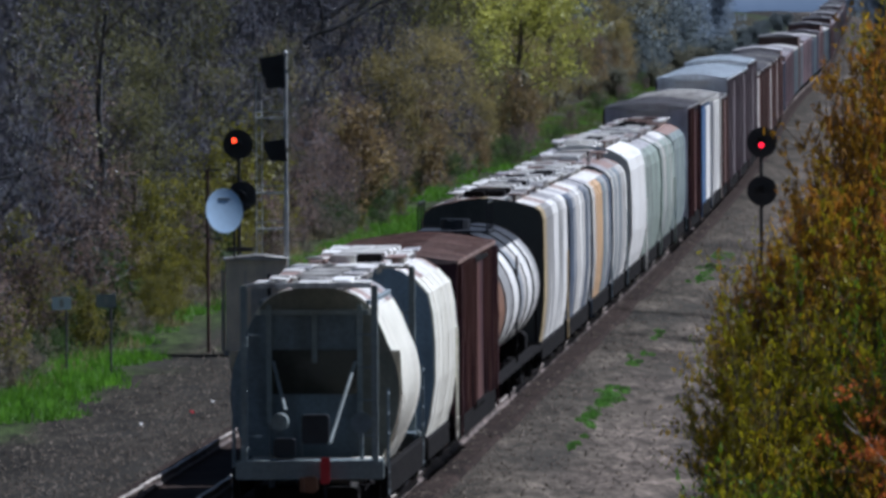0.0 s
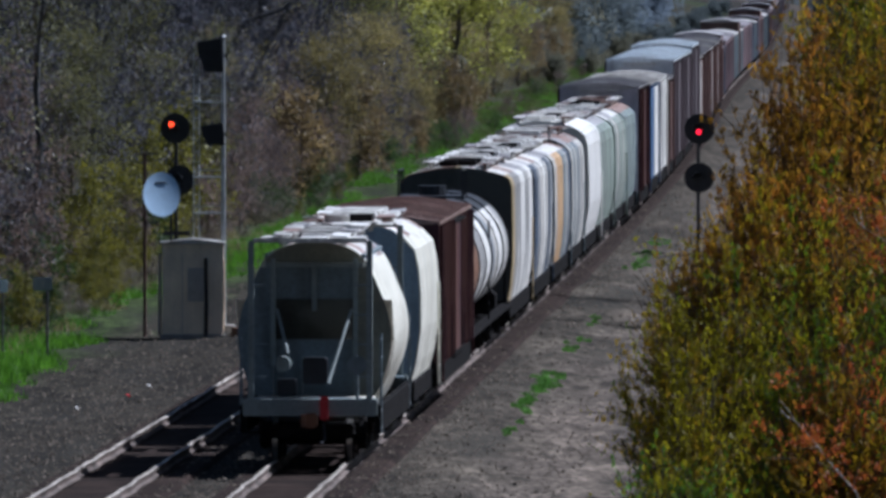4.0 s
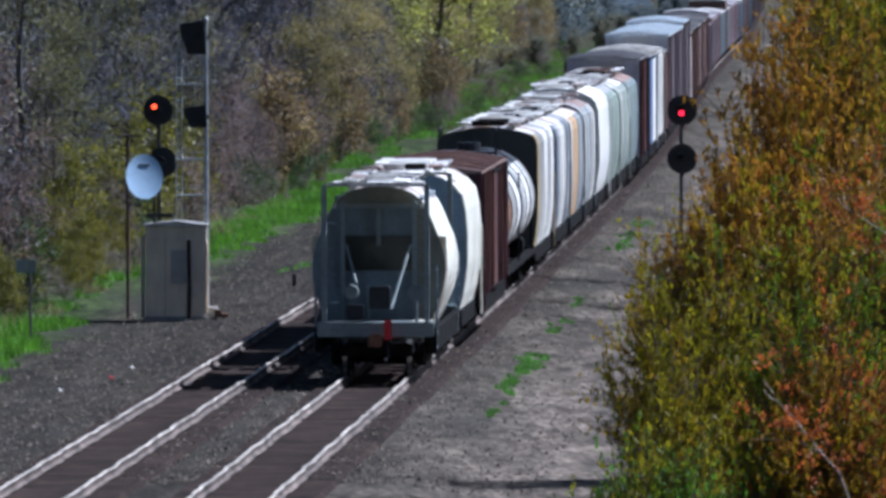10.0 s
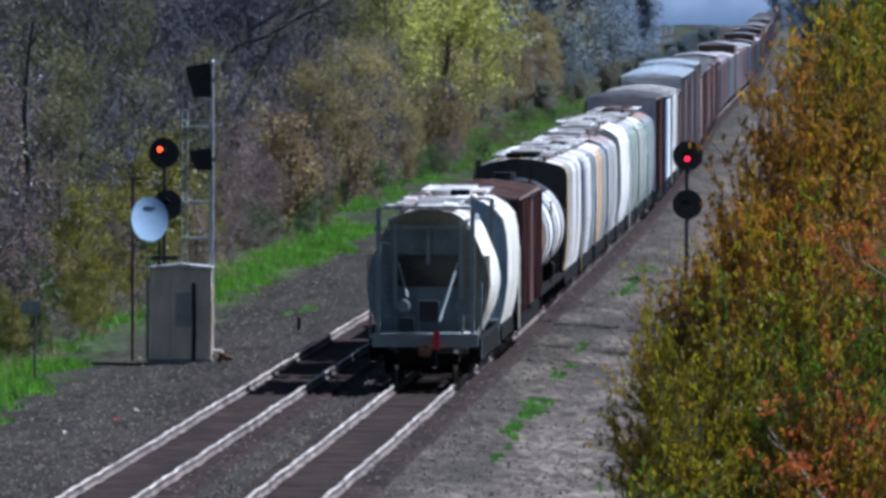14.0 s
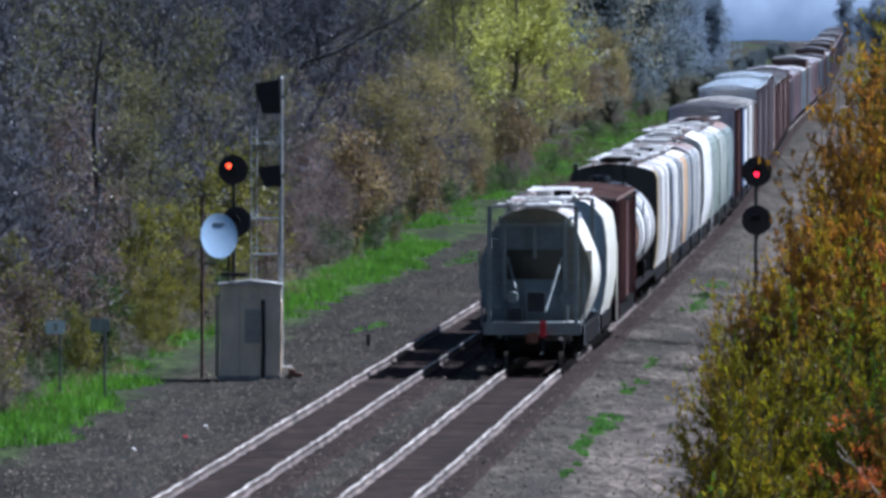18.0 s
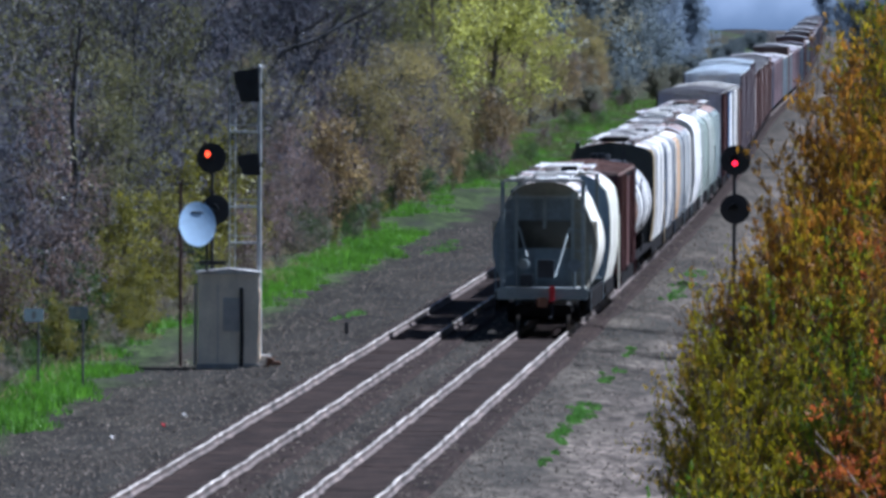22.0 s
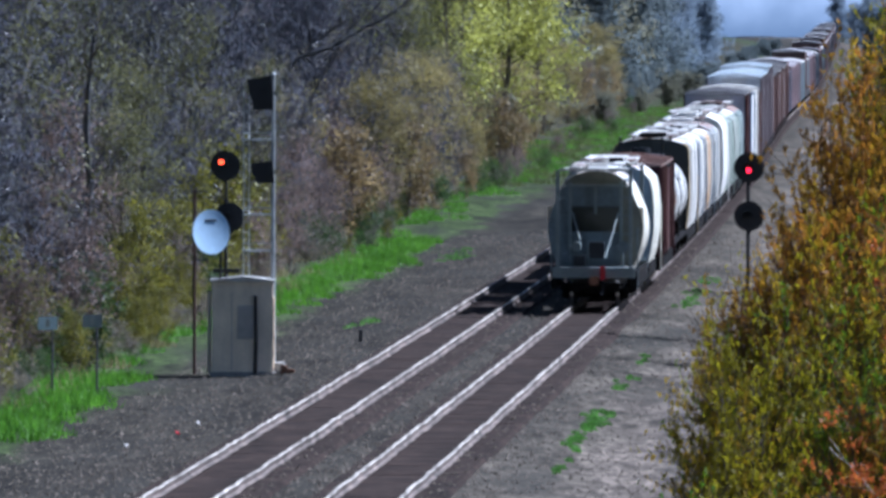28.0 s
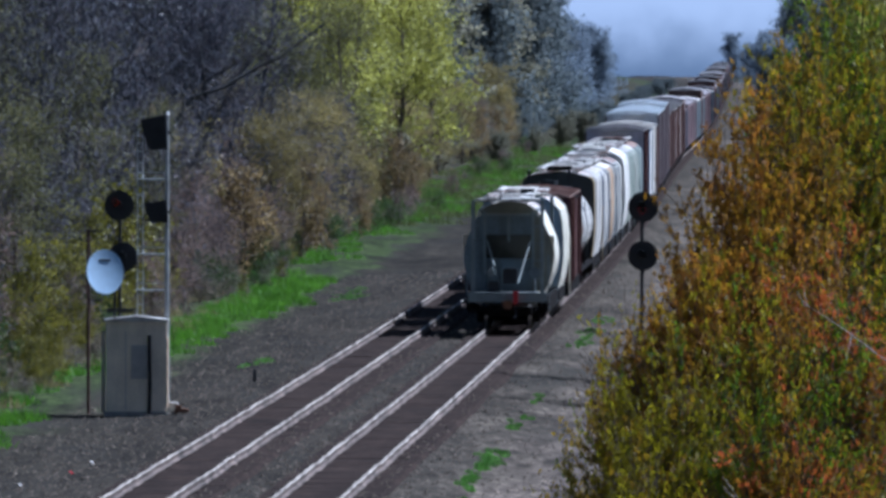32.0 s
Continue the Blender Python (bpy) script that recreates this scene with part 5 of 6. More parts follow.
# ---- plants ----
def leaves_mesh(name, centres, size, material, rng, droop=0.0, aspect=0.55):
    """Many small pointed leaves, each with a folded middle."""
    c = np.asarray(centres, dtype=float)
    n = len(c)
    a = rng.normal(size=(n, 3))
    a[:, 2] -= droop
    a /= np.linalg.norm(a, axis=1)[:, None]
    b = np.cross(a, rng.normal(size=(n, 3)))
    b /= np.linalg.norm(b, axis=1)[:, None] + 1e-9
    s = (size * rng.uniform(0.55, 1.45, n))[:, None]
    v = np.empty((n, 4, 3))
    v[:, 0], v[:, 2] = c - a * s * 0.5, c + a * s * 0.5
    v[:, 1], v[:, 3] = c + b * s * aspect * 0.5, c - b * s * aspect * 0.5
    me = bpy.data.meshes.new(name)
    me.vertices.add(4 * n)
    me.vertices.foreach_set("co", v.reshape(-1))
    me.loops.add(4 * n)
    me.loops.foreach_set("vertex_index", np.arange(4 * n, dtype=np.int32))
    me.polygons.add(n)
    me.polygons.foreach_set("loop_start", np.arange(0, 4 * n, 4, dtype=np.int32))
    me.update(calc_edges=True)
    me.materials.append(material)
    return me


def curve_pts(p, d, length, n, rng, bend=0.25, up=0.05):
    pts = [np.array(p, float)]
    d = np.array(d, float)
    for i in range(n):
        d = d + rng.normal(scale=bend, size=3) + np.array((0, 0, up))
        d /= np.linalg.norm(d)
        pts.append(pts[-1] + d * length / n)
    return pts


def limb(g, pts, r0, r1, seg=5):
    n = len(pts) - 1
    for i in range(n):
        g.tube(pts[i], pts[i + 1], r0 + (r1 - r0) * i / n, r0 + (r1 - r0) * (i + 1) / n, seg, caps=False)


def make_tree(name, label, seed, height, spread, leaf_mat, n_leaf, leaf_size, bark=None, low=0.2, twigs=True, limbs=16):
    """A tapered trunk with limbs and twigs, and a crown of small leaves along the twigs."""
    rng = np.random.RandomState(seed)
    bark = bark or M_BARK
    tree = thing(name, label, "tree" if "tree" in name else "shrub", "wood beside the line")
    g = Geo()
    trunk = curve_pts((0, 0, -0.3), (rng.normal(scale=0.06), rng.normal(scale=0.06), 1), height * 0.92, 7, rng, 0.06, 0.1)
    limb(g, trunk, height * 0.011 + 0.03, 0.02, 7)
    centres = []
    for k in range(limbs):
        q = low + (0.95 - low) * (k + rng.rand()) / limbs
        i = min(int(q * 7), 6)
        base = trunk[i] + (trunk[i + 1] - trunk[i]) * (q * 7 - i)
        ang = k * 2.4 + rng.normal(scale=0.4)
        ln = spread * (0.55 + 0.6 * rng.rand()) * (1.15 - 0.75 * q)
        pts = curve_pts(base, (math.cos(ang), math.sin(ang), 0.35 + 0.7 * rng.rand()), ln, 5, rng, 0.16, 0.06)
        limb(g, pts, 0.022 + height * 0.004 * (1 - q), 0.012, 5)
        for j in range(9):
            b = pts[1 + int(rng.rand() * 4.99)]
            d = rng.normal(size=3) + np.array((0, 0, 0.6)) + (pts[-1] - pts[0]) / (ln + 1e-6)
            tp = curve_pts(b, d / np.linalg.norm(d), spread * (0.25 + 0.35 * rng.rand()), 3, rng, 0.22, 0.04)
            for r in range(4):
                centres.append((tp[1] + (tp[3] - tp[1]) * rng.rand(), spread))
    part("trunk", g, bark, tree, "bark-covered trunk and limbs")
    if twigs:
        n = 900 if twigs is True else twigs
        pick = rng.randint(0, len(centres), n)
        c = np.array([centres[i][0] for i in pick]) + rng.normal(scale=spread * 0.10, size=(n, 3))
        c[:, 2] = np.maximum(c[:, 2], 0.1)
        tagged(part("twig_spray", leaves_mesh("twig_spray", c, 0.42, M_TWIG, rng, droop=-0.9, aspect=0.045), None, tree), kind="stuff")
        # white flecks scattered as painted sparkle in the crown
        if twigs is not True and twigs > 1400:
            n = 130
            pick = rng.randint(0, len(centres), n)
            c = np.array([centres[i][0] for i in pick]) + rng.normal(scale=spread * 0.15, size=(n, 3))
            tagged(part("bleached_twig_spray", leaves_mesh("bleached_twig_spray", c, 0.17, M_SPARKLE, rng, aspect=0.13), None, tree), kind="stuff")
    if n_leaf:
        pick = rng.randint(0, len(centres), n_leaf)
        c = np.array([centres[i][0] for i in pick]) + rng.normal(scale=spread * 0.075, size=(n_leaf, 3))
        c[:, 2] = np.maximum(c[:, 2], 0.05)
        part("crown", leaves_mesh("crown", c, leaf_size, leaf_mat, rng), None, tree)
    return tree


def make_bush(name, label, seed, height, rx, ry, leaf_mats, n_stem, per_stem, leaf_size, bark=None, top=0.35, start=0.3, waist=0.45, ragged=0.0, bare=0.3, group="bushes before the camera"):
    """Many shoots from one stool, each with leaves along its upper part."""
    rng = np.random.RandomState(seed)
    b = thing(name, label, "shrub", group)
    g = Geo()
    cs = [[] for _ in leaf_mats]
    for k in range(n_stem):
        a, q = 6.28 * ((k % len(leaf_mats)) + 1.4 * rng.rand()) / len(leaf_mats) * (1 + (k // len(leaf_mats)) % 3), math.sqrt(rng.rand())
        tip = np.array((rx * q * math.cos(a), ry * q * math.sin(a), height * (1 - top * q * q) * rng.uniform(0.72 - ragged, 1.04 + ragged * 0.2)))
        p0 = np.array((tip[0] * 0.15, tip[1] * 0.15, -0.2))
        mid = np.array((tip[0] * waist, tip[1] * waist, tip[2] * 0.5)) + rng.normal(scale=0.15, size=3)
        n = 9
        pts = []
        for i in range(n + 1):
            t = i / n
            pts.append((1 - t) ** 2 * p0 + 2 * t * (1 - t) * mid + t * t * tip + rng.normal(scale=0.025, size=3) * (i > 0))
        limb(g, pts, 0.022, 0.005, 4)
        # side shoots
        for s in range(17):
            i = rng.randint(4 if waist < 0.4 else 3, n + 1)
            d = rng.normal(size=3) * 0.5 + np.array((tip[0] / rx * 0.5, tip[1] / ry * 0.5, 0.9))
            sp = curve_pts(pts[i], d / np.linalg.norm(d), 0.4 + 0.55 * rng.rand(), 3, rng, 0.14, 0.12)
            limb(g, sp, 0.008, 0.003, 3)
            which = rng.randint(len(leaf_mats)) if rng.rand() < 0.04 else k % len(leaf_mats)
            if rng.rand() < bare:
                continue
            for _ in range(per_stem // 5):
                t = rng.rand() * 2.999
                cs[which].append(sp[int(t)] + (sp[int(t) + 1] - sp[int(t)]) * (t % 1) + rng.normal(scale=0.026, size=3))
        for _ in range(per_stem // 3):
            t = (start + (1 - start) * rng.rand()) * n
            i = min(int(t), n - 1)
            cs[which].append(pts[i] + (pts[i + 1] - pts[i]) * (t - i) + rng.normal(scale=0.05, size=3))
    tagged(part("stem_clump", g, bark or M_BUSHBARK, b), kind="stuff")
    # white flecks scattered as painted sparkle on the shoots
    tips = [p for c in cs for p in c]
    tips = np.array([tips[i] for i in rng.randint(0, len(tips), 40)]) + rng.normal(scale=0.05, size=(40, 3))
    tagged(part("bud_spray", leaves_mesh("bud_spray", tips, 0.06, M_SPARKLE, rng, droop=-1.0, aspect=0.4), None, b), kind="stuff")
    for c, m in zip(cs, leaf_mats):
        if c:
            part("foliage", leaves_mesh("foliage", np.array(c), leaf_size * 1.35, m, rng, droop=-2.0, aspect=0.34), None, b)
    return b


def build_near_bushes():
    def put(b, px, y, turn=0):
        x = (px - 784) * y / 17956.0
        b.matrix_basis = pose(x, y, ground_z(x - track_x(y), y), 0, 0, turn)

    put(make_bush("bush", "olive-yellow leafy bush with upright shoots", 11, 6.0, 1.9, 1.0, [L_BUSHYEL, L_BUSHYEL, L_BUSH, L_BUSHYEL, L_BUSHGREEN], 150, 80, 0.085, top=0.45, waist=0.4, start=0.15, ragged=0.3), 1340, 170)
    put(make_bush("bush", "low olive bush with spreading side shoots", 41, 4.3, 1.7, 0.8, [L_BUSHYEL, L_BUSH, L_BUSHYEL], 95, 80, 0.085, top=0.5, waist=0.5, start=0.1, ragged=0.35), 1290, 167, 60)
    put(make_bush("bush", "orange-brown bush with red new leaves", 12, 4.5, 1.9, 1.0, [L_BUSHORANGE, L_BUSHGREEN, L_BUSH, L_BUSHYEL, L_BUSHORANGE, L_BUSHBROWN, L_BUSH, L_BUSHRED], 160, 74, 0.085, top=0.45, waist=0.4, start=0.15, ragged=0.3), 1530, 165, 40)
    put(make_bush("bush", "olive-brown bush between the ochre shrubs", 42, 6.6, 1.6, 1.0, [L_BUSH, L_BUSHYEL, L_BUSHBROWN, L_BUSHYEL, L_BUSHGREEN], 140, 74, 0.085, top=0.4, waist=0.4, start=0.15, ragged=0.3), 1500, 174, 20)
    put(make_bush("bush", "tall brown-ochre bush with sparse feathery top", 13, 9.1, 1.5, 1.2, [L_BUSH, L_BUSHBROWN, L_BUSHBROWN, L_BUSHORANGE], 180, 66, 0.1, top=0.35, start=0.3, ragged=0.3, bare=0.0), 1470, 186, 10)
    put(make_bush("bush", "rust-brown bush with red leaf tips", 14, 7.0, 2.0, 1.1, [L_BUSHBROWN, L_BUSH, L_BUSHORANGE, L_BUSHGREEN, L_BUSHRED, L_BUSHYEL, L_BUSHBROWN], 160, 72, 0.085, top=0.35, ragged=0.3), 1620, 181, 80)
    put(make_bush("bush", "tall shrub with fresh yellow-green leaves", 15, 11.5, 1.9, 1.6, [L_BUSHYEL, L_BUSHGREEN, L_BUSHYEL, L_BUSH], 230, 90, 0.085, top=0.3, start=0.25), 1612, 196, 30)
    put(make_bush("bush", "tall ochre shrub with yellowing leaves", 19, 10.4, 1.1, 1.0, [L_BUSH, L_BUSHYEL, L_BUSHBROWN], 150, 80, 0.085, top=0.3, start=0.25), 1556, 190, 0)
    put(make_bush("bush", "tall bright green leafy shrub", 20, 12.6, 1.6, 1.4, [L_BUSHGREEN, L_BUSHGREEN, L_BUSHYEL], 150, 90, 0.09, top=0.25, start=0.3), 1668, 203, 0)
    put(make_bush("bush", "low sparse ochre bush with drooping shoots", 16, 5.4, 1.2, 0.8, [L_BUSHBROWN, L_BUSH], 120, 60, 0.085, top=0.35, start=0.35, bare=0.1), 1325, 190, 30)
    put(make_bush("bush", "thin ochre shoots before the signal's lower head", 43, 6.1, 0.85, 0.5, [L_BUSH, L_BUSHBROWN], 20, 52, 0.095, top=0.12, start=0.7, ragged=0.2), 1268, 192, 30)
    put(make_bush("bush", "brown-ochre bush leaning to the signal", 18, 6.6, 1.4, 1.0, [L_BUSHBROWN, L_BUSH, L_BUSHORANGE], 190, 74, 0.1, top=0.35, start=0.3, ragged=0.3, bare=0.0), 1392, 184, 70)
    put(make_bush("bush", "brown-ochre shrub with thin upright tips", 44, 8.0, 1.15, 0.9, [L_BUSHBROWN, L_BUSH, L_BUSHBROWN, L_BUSHORANGE], 130, 70, 0.1, top=0.45, start=0.3, ragged=0.3, bare=0.0), 1428, 188, 15)
    put(make_bush("bush", "leafy bright green undergrowth bush", 17, 2.6, 1.6, 1.1, [L_GRASS, L_BUSHGREEN, L_BUSHYEL], 80, 56, 0.09, top=0.5), 1235, 163, 0)


def build_pale_branches():
    """Bare pale branches that lean out of the bushes."""
    for pts, y in ((((1562, 945), (1519, 896), (1484, 850), (1446, 811)), 160), (((1765, 605), (1705, 566), (1640, 517), (1568, 471)), 160)):
        rng = np.random.RandomState(y + len(pts) + pts[0][0])
        w = [np.array(((px - 784) * y / 17956.0, y + rng.uniform(-0.2, 0.2), 10.2 - py * y / 17956.0)) for px, py in pts]
        foot = np.array((w[0][0] + 0.9, y + 0.6, ground_z(w[0][0] - track_x(y), y) - 0.1))
        g, side = Geo(), Geo()
        limb(g, [foot, (foot + w[0]) / 2] + w, 0.022, 0.007, 6)
        for k in range(8):
            i = rng.randint(0, len(w) - 1)
            p = w[i] + (w[i + 1] - w[i]) * rng.rand()
            d = (w[-1] - w[0]) / np.linalg.norm(w[-1] - w[0]) + rng.normal(scale=0.6, size=3)
            limb(side, curve_pts(p, d / np.linalg.norm(d), 0.3 + 0.4 * rng.rand(), 3, rng, 0.2, 0.03), 0.008, 0.003, 4)
        leafy = []
        for k in range(34):
            p = w[0] + (w[-1] - w[0]) * rng.uniform(-0.1, 1.25) + rng.normal(scale=(0.22, 0.2, 0.28))
            leafy += [p + rng.normal(scale=0.06, size=3) for _ in range(16)]
        t = thing("bare_branch", "pale branch with red new leaves among bushes", "branch", "bushes before the camera")
        part("foliage", leaves_mesh("foliage", np.array(leafy), 0.08, L_BUSHRED, rng, droop=-0.6), None, t, "red and orange new leaves")
        part("stem", g, M_PALEBARK, t)
        tagged(part("twig_spray", side, M_PALEBARK, t), kind="stuff")


def build_wood():
    kinds = [
        make_tree("bare_tree", "bare grey-brown tree with fine pale twigs", 21, 12.0, 3.4, L_PURPLE, 3400, 0.10, bark=M_BARKDARK, low=0.04, limbs=34, twigs=8000),
        make_tree("leafing_tree", "tree with thin olive young leaves", 22, 11.0, 3.2, L_OLIVE, 7000, 0.13, low=0.06, limbs=26, twigs=1200),
        make_tree("budding_tree", "small tree with rust-brown buds", 23, 8.5, 2.8, L_RUST, 7000, 0.12, low=0.04, limbs=24, twigs=1500),
        make_tree("leafing_tree", "tree with bright yellow-green young leaves", 24, 13.0, 3.6, L_YELLOW, 5000, 0.22, low=0.15, limbs=22),
        make_tree("shrub", "dense green shrub at the wood's edge", 25, 3.4, 2.0, L_GREEN, 2600, 0.14, low=0.02, limbs=16, twigs=False),
        make_tree("dry_shrub", "dry tan brush at the wood's edge", 26, 2.2, 1.5, L_TANBRUSH, 1600, 0.12, low=0.02, limbs=12, twigs=500),
        make_tree("leafing_tree", "far tree with blue haze in its leaf colour", 27, 13.5, 4.4, L_HAZEBLUE, 7000, 0.38, low=0.0, limbs=26, twigs=False),
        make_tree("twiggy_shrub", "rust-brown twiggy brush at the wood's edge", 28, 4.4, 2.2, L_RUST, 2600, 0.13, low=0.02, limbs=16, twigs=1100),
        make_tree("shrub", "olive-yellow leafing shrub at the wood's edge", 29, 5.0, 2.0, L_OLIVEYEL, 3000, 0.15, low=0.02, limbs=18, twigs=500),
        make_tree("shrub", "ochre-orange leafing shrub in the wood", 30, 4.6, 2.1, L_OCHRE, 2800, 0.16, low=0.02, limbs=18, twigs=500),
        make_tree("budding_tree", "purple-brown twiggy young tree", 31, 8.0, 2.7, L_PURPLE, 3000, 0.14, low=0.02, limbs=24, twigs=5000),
        make_tree("shrub", "far shrub with blue haze in its leaf colour", 32, 5.0, 2.8, L_HAZEBLUE, 4500, 0.32, low=0.0, limbs=16, twigs=False),
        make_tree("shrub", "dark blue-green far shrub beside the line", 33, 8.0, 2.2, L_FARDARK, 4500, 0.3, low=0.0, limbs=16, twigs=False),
        make_tree("leafing_tree", "far tree with haze-paled olive leaves", 34, 12.5, 4.0, L_HAZEOLIVE, 6500, 0.34, low=0.0, limbs=26, twigs=False),
        make_tree("shrub", "far shrub with haze-paled olive leaves", 35, 4.6, 2.4, L_HAZEOLIVE, 4000, 0.26, low=0.0, limbs=16, twigs=False),
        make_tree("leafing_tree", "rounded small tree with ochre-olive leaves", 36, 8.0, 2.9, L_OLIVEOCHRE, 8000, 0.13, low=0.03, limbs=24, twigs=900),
        make_tree("leafing_tree", "far tree with pale blue haze in its leaves", 37, 13.0, 4.4, L_HAZEPALE, 7000, 0.42, low=0.0, limbs=26, twigs=False),
    ]
    used = [False] * len(kinds)
    rng = random.Random(7)

    def put(k, u, y, s=1.0):
        x = track_x(min(y, 2200)) + u
        m = pose(x, y, ground_z(u, y), 0, 0, rng.uniform(0, 360)) @ Matrix.Diagonal((s * rng.uniform(0.9, 1.1), s * rng.uniform(0.9, 1.1), s, 1))
        if used[k]:
            copy_thing(kinds[k], m)
        else:
            kinds[k].matrix_basis = m
            used[k] = True

    # left side: brush and shrubs at the edge, then trees row behind row
    y = 258.0
    while y < 1400:
        far = y > 480
        put(rng.choice((10, 2, 9, 15) if y < 640 else (14, 15, 9) if y < 1000 else (11, 11, 14) if y < 1250 else (16, 11)) if far else rng.choice((4, 5, 7, 8)), (-14.6 if y < 560 else -17.6) + rng.uniform(-1.2, 0.8), y, rng.uniform(0.6, 1.05))
        put((rng.choice((9, 2, 14)) if y < 640 else 14 if y < 1000 else 11) if far else rng.choice((4, 7, 7, 10)), (-17.3 if y < 560 else -19.2) + rng.uniform(-1.5, 1.2), y + 2, rng.uniform(0.7, 1.1))
        y += rng.uniform(4, 7) * (1 + (y - 258) / 330)
    y = 266.0
    while y < 1650:
        # farther zones take leaf colours with more haze mixed in
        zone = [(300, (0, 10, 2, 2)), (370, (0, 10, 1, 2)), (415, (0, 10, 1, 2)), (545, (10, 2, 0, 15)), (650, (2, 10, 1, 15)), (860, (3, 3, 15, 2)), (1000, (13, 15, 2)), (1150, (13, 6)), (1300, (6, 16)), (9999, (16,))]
        ks = [k for lim, k in zone if y < lim][0]
        put(rng.choice(ks), (-18.0 if y < 560 else -20.0) + rng.uniform(-1.4, 1.6), y, rng.uniform(0.85, 1.1))
        put(rng.choice(ks), -22.5 + rng.uniform(-2, 2), y + 3, rng.uniform(0.95, 1.25))
        if y < 1000:
            put(rng.choice((0, 0, 10, 1) if y < 640 else (13, 3, 6)), -28 + rng.uniform(-3, 3), y + 5, rng.uniform(1.1, 1.4))
        y += rng.uniform(4.5, 7.5) * (1 + (y - 266) / 260)
    # shrubs and small trees at the very edge that stand out by their colour
    for k, px, top, u in ((8, 352, 165, -14.6), (8, 312, 225, -14.4), (8, 250, 300, -14.8), (1, 205, 150, -15.8), (1, 165, 230, -15.4), (8, 190, 290, -14.6),
                          (2, 500, 150, -15.2), (2, 465, 190, -15.6), (10, 480, 100, -16.2), (15, 610, 110, -15.0), (15, 648, 150, -14.8), (9, 575, 235, -14.4), (2, 545, 130, -15.6),
                          (10, 700, 90, -15.4), (2, 742, 160, -15.2), (10, 725, 40, -16.4), (9, 845, 180, -15.0), (9, 880, 215, -14.6), (15, 800, 210, -15.0),
                          (8, 15, 430, -14.4), (8, 165, 395, -14.6), (8, 215, 430, -14.2), (7, 95, 330, -14.8), (2, 40, 190, -16.0), (2, 20, 20, -17.0),
                          (7, 270, 390, -14.0), (5, 560, 395, -13.6), (5, 640, 375, -13.6), (5, 730, 350, -13.4), (2, 985, 70, -17.5), (15, 1035, 70, -18.0), (2, 1010, 130, -17.0),
                          (3, 850, -40, -17.0), (3, 785, -60, -17.0), (3, 905, 10, -17.4), (4, 520, 360, -13.8), (4, 590, 350, -14.0), (14, 1075, 130, -18.0),
                          (13, 1100, 60, -18.5), (4, 60, 520, -13.6), (4, 130, 560, -13.6), (7, 450, 330, -14.0), (1, 420, 150, -16.0), (2, 150, 200, -16.0)):
        lo, hi = 230.0, 1500.0
        for _ in range(50):
            yy = (lo + hi) / 2
            if (track_x(yy) + u) * 17956.0 / yy + 784 < px:
                lo = yy
            else:
                hi = yy
        want = 10.2 - top * yy / 17956.0 - ground_z(u, yy)
        base = (12.0, 11.0, 8.5, 13.0, 3.4, 2.2, 13.5, 4.4, 5.0, 4.6, 8.0, 5.0, 8.0, 12.5, 4.6, 8.0)[k]
        put(k, u, yy, want / base)
    # far trees that crowd the line on the other side
    y = 1250.0
    while y < 2400:
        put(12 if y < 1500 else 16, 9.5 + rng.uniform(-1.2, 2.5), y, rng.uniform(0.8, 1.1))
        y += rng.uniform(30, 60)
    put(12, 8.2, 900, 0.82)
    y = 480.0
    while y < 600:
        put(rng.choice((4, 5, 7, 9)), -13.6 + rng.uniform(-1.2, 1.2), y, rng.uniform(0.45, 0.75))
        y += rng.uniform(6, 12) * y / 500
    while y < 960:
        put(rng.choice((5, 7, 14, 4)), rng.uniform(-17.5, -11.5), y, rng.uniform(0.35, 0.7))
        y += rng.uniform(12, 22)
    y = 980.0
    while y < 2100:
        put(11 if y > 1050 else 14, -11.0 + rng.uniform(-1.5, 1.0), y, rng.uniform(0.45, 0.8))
        y += rng.uniform(16, 28) * y / 860
    # small brush on the green verge past the hut
    for k in range(26):
        put(rng.choice((4, 5, 8, 7, 5)), rng.uniform(-14.2, -12.0), rng.uniform(338, 480), rng.uniform(0.18, 0.42))
    # low brush beside the hut
    y = 240.0
    while y < 345:
        put(rng.choice((5, 4, 8, 5)), -13.0 + rng.uniform(-0.7, 0.6), y, rng.uniform(0.35, 0.62))
        y += rng.uniform(2.0, 3.6)
    # trees beyond the verge on the other side
    y = 300.0
    while y < 2300:
        put(rng.choice((1, 2, 3)) if y < 900 else 6, 16.0 + rng.uniform(-1, 2.0), y, rng.uniform(0.8, 1.1))
        put(rng.choice((1, 2)) if y < 900 else 6, 21.5 + rng.uniform(-2, 3), y + 6, rng.uniform(0.9, 1.2))
        if rng.random() < 0.5:
            put(rng.choice((7, 8, 9)) if y < 650 else 11, 13.5 + rng.uniform(-1, 1), y, rng.uniform(0.9, 1.3))
        y += rng.uniform(8, 14) * (1 + (y - 300) / 320)


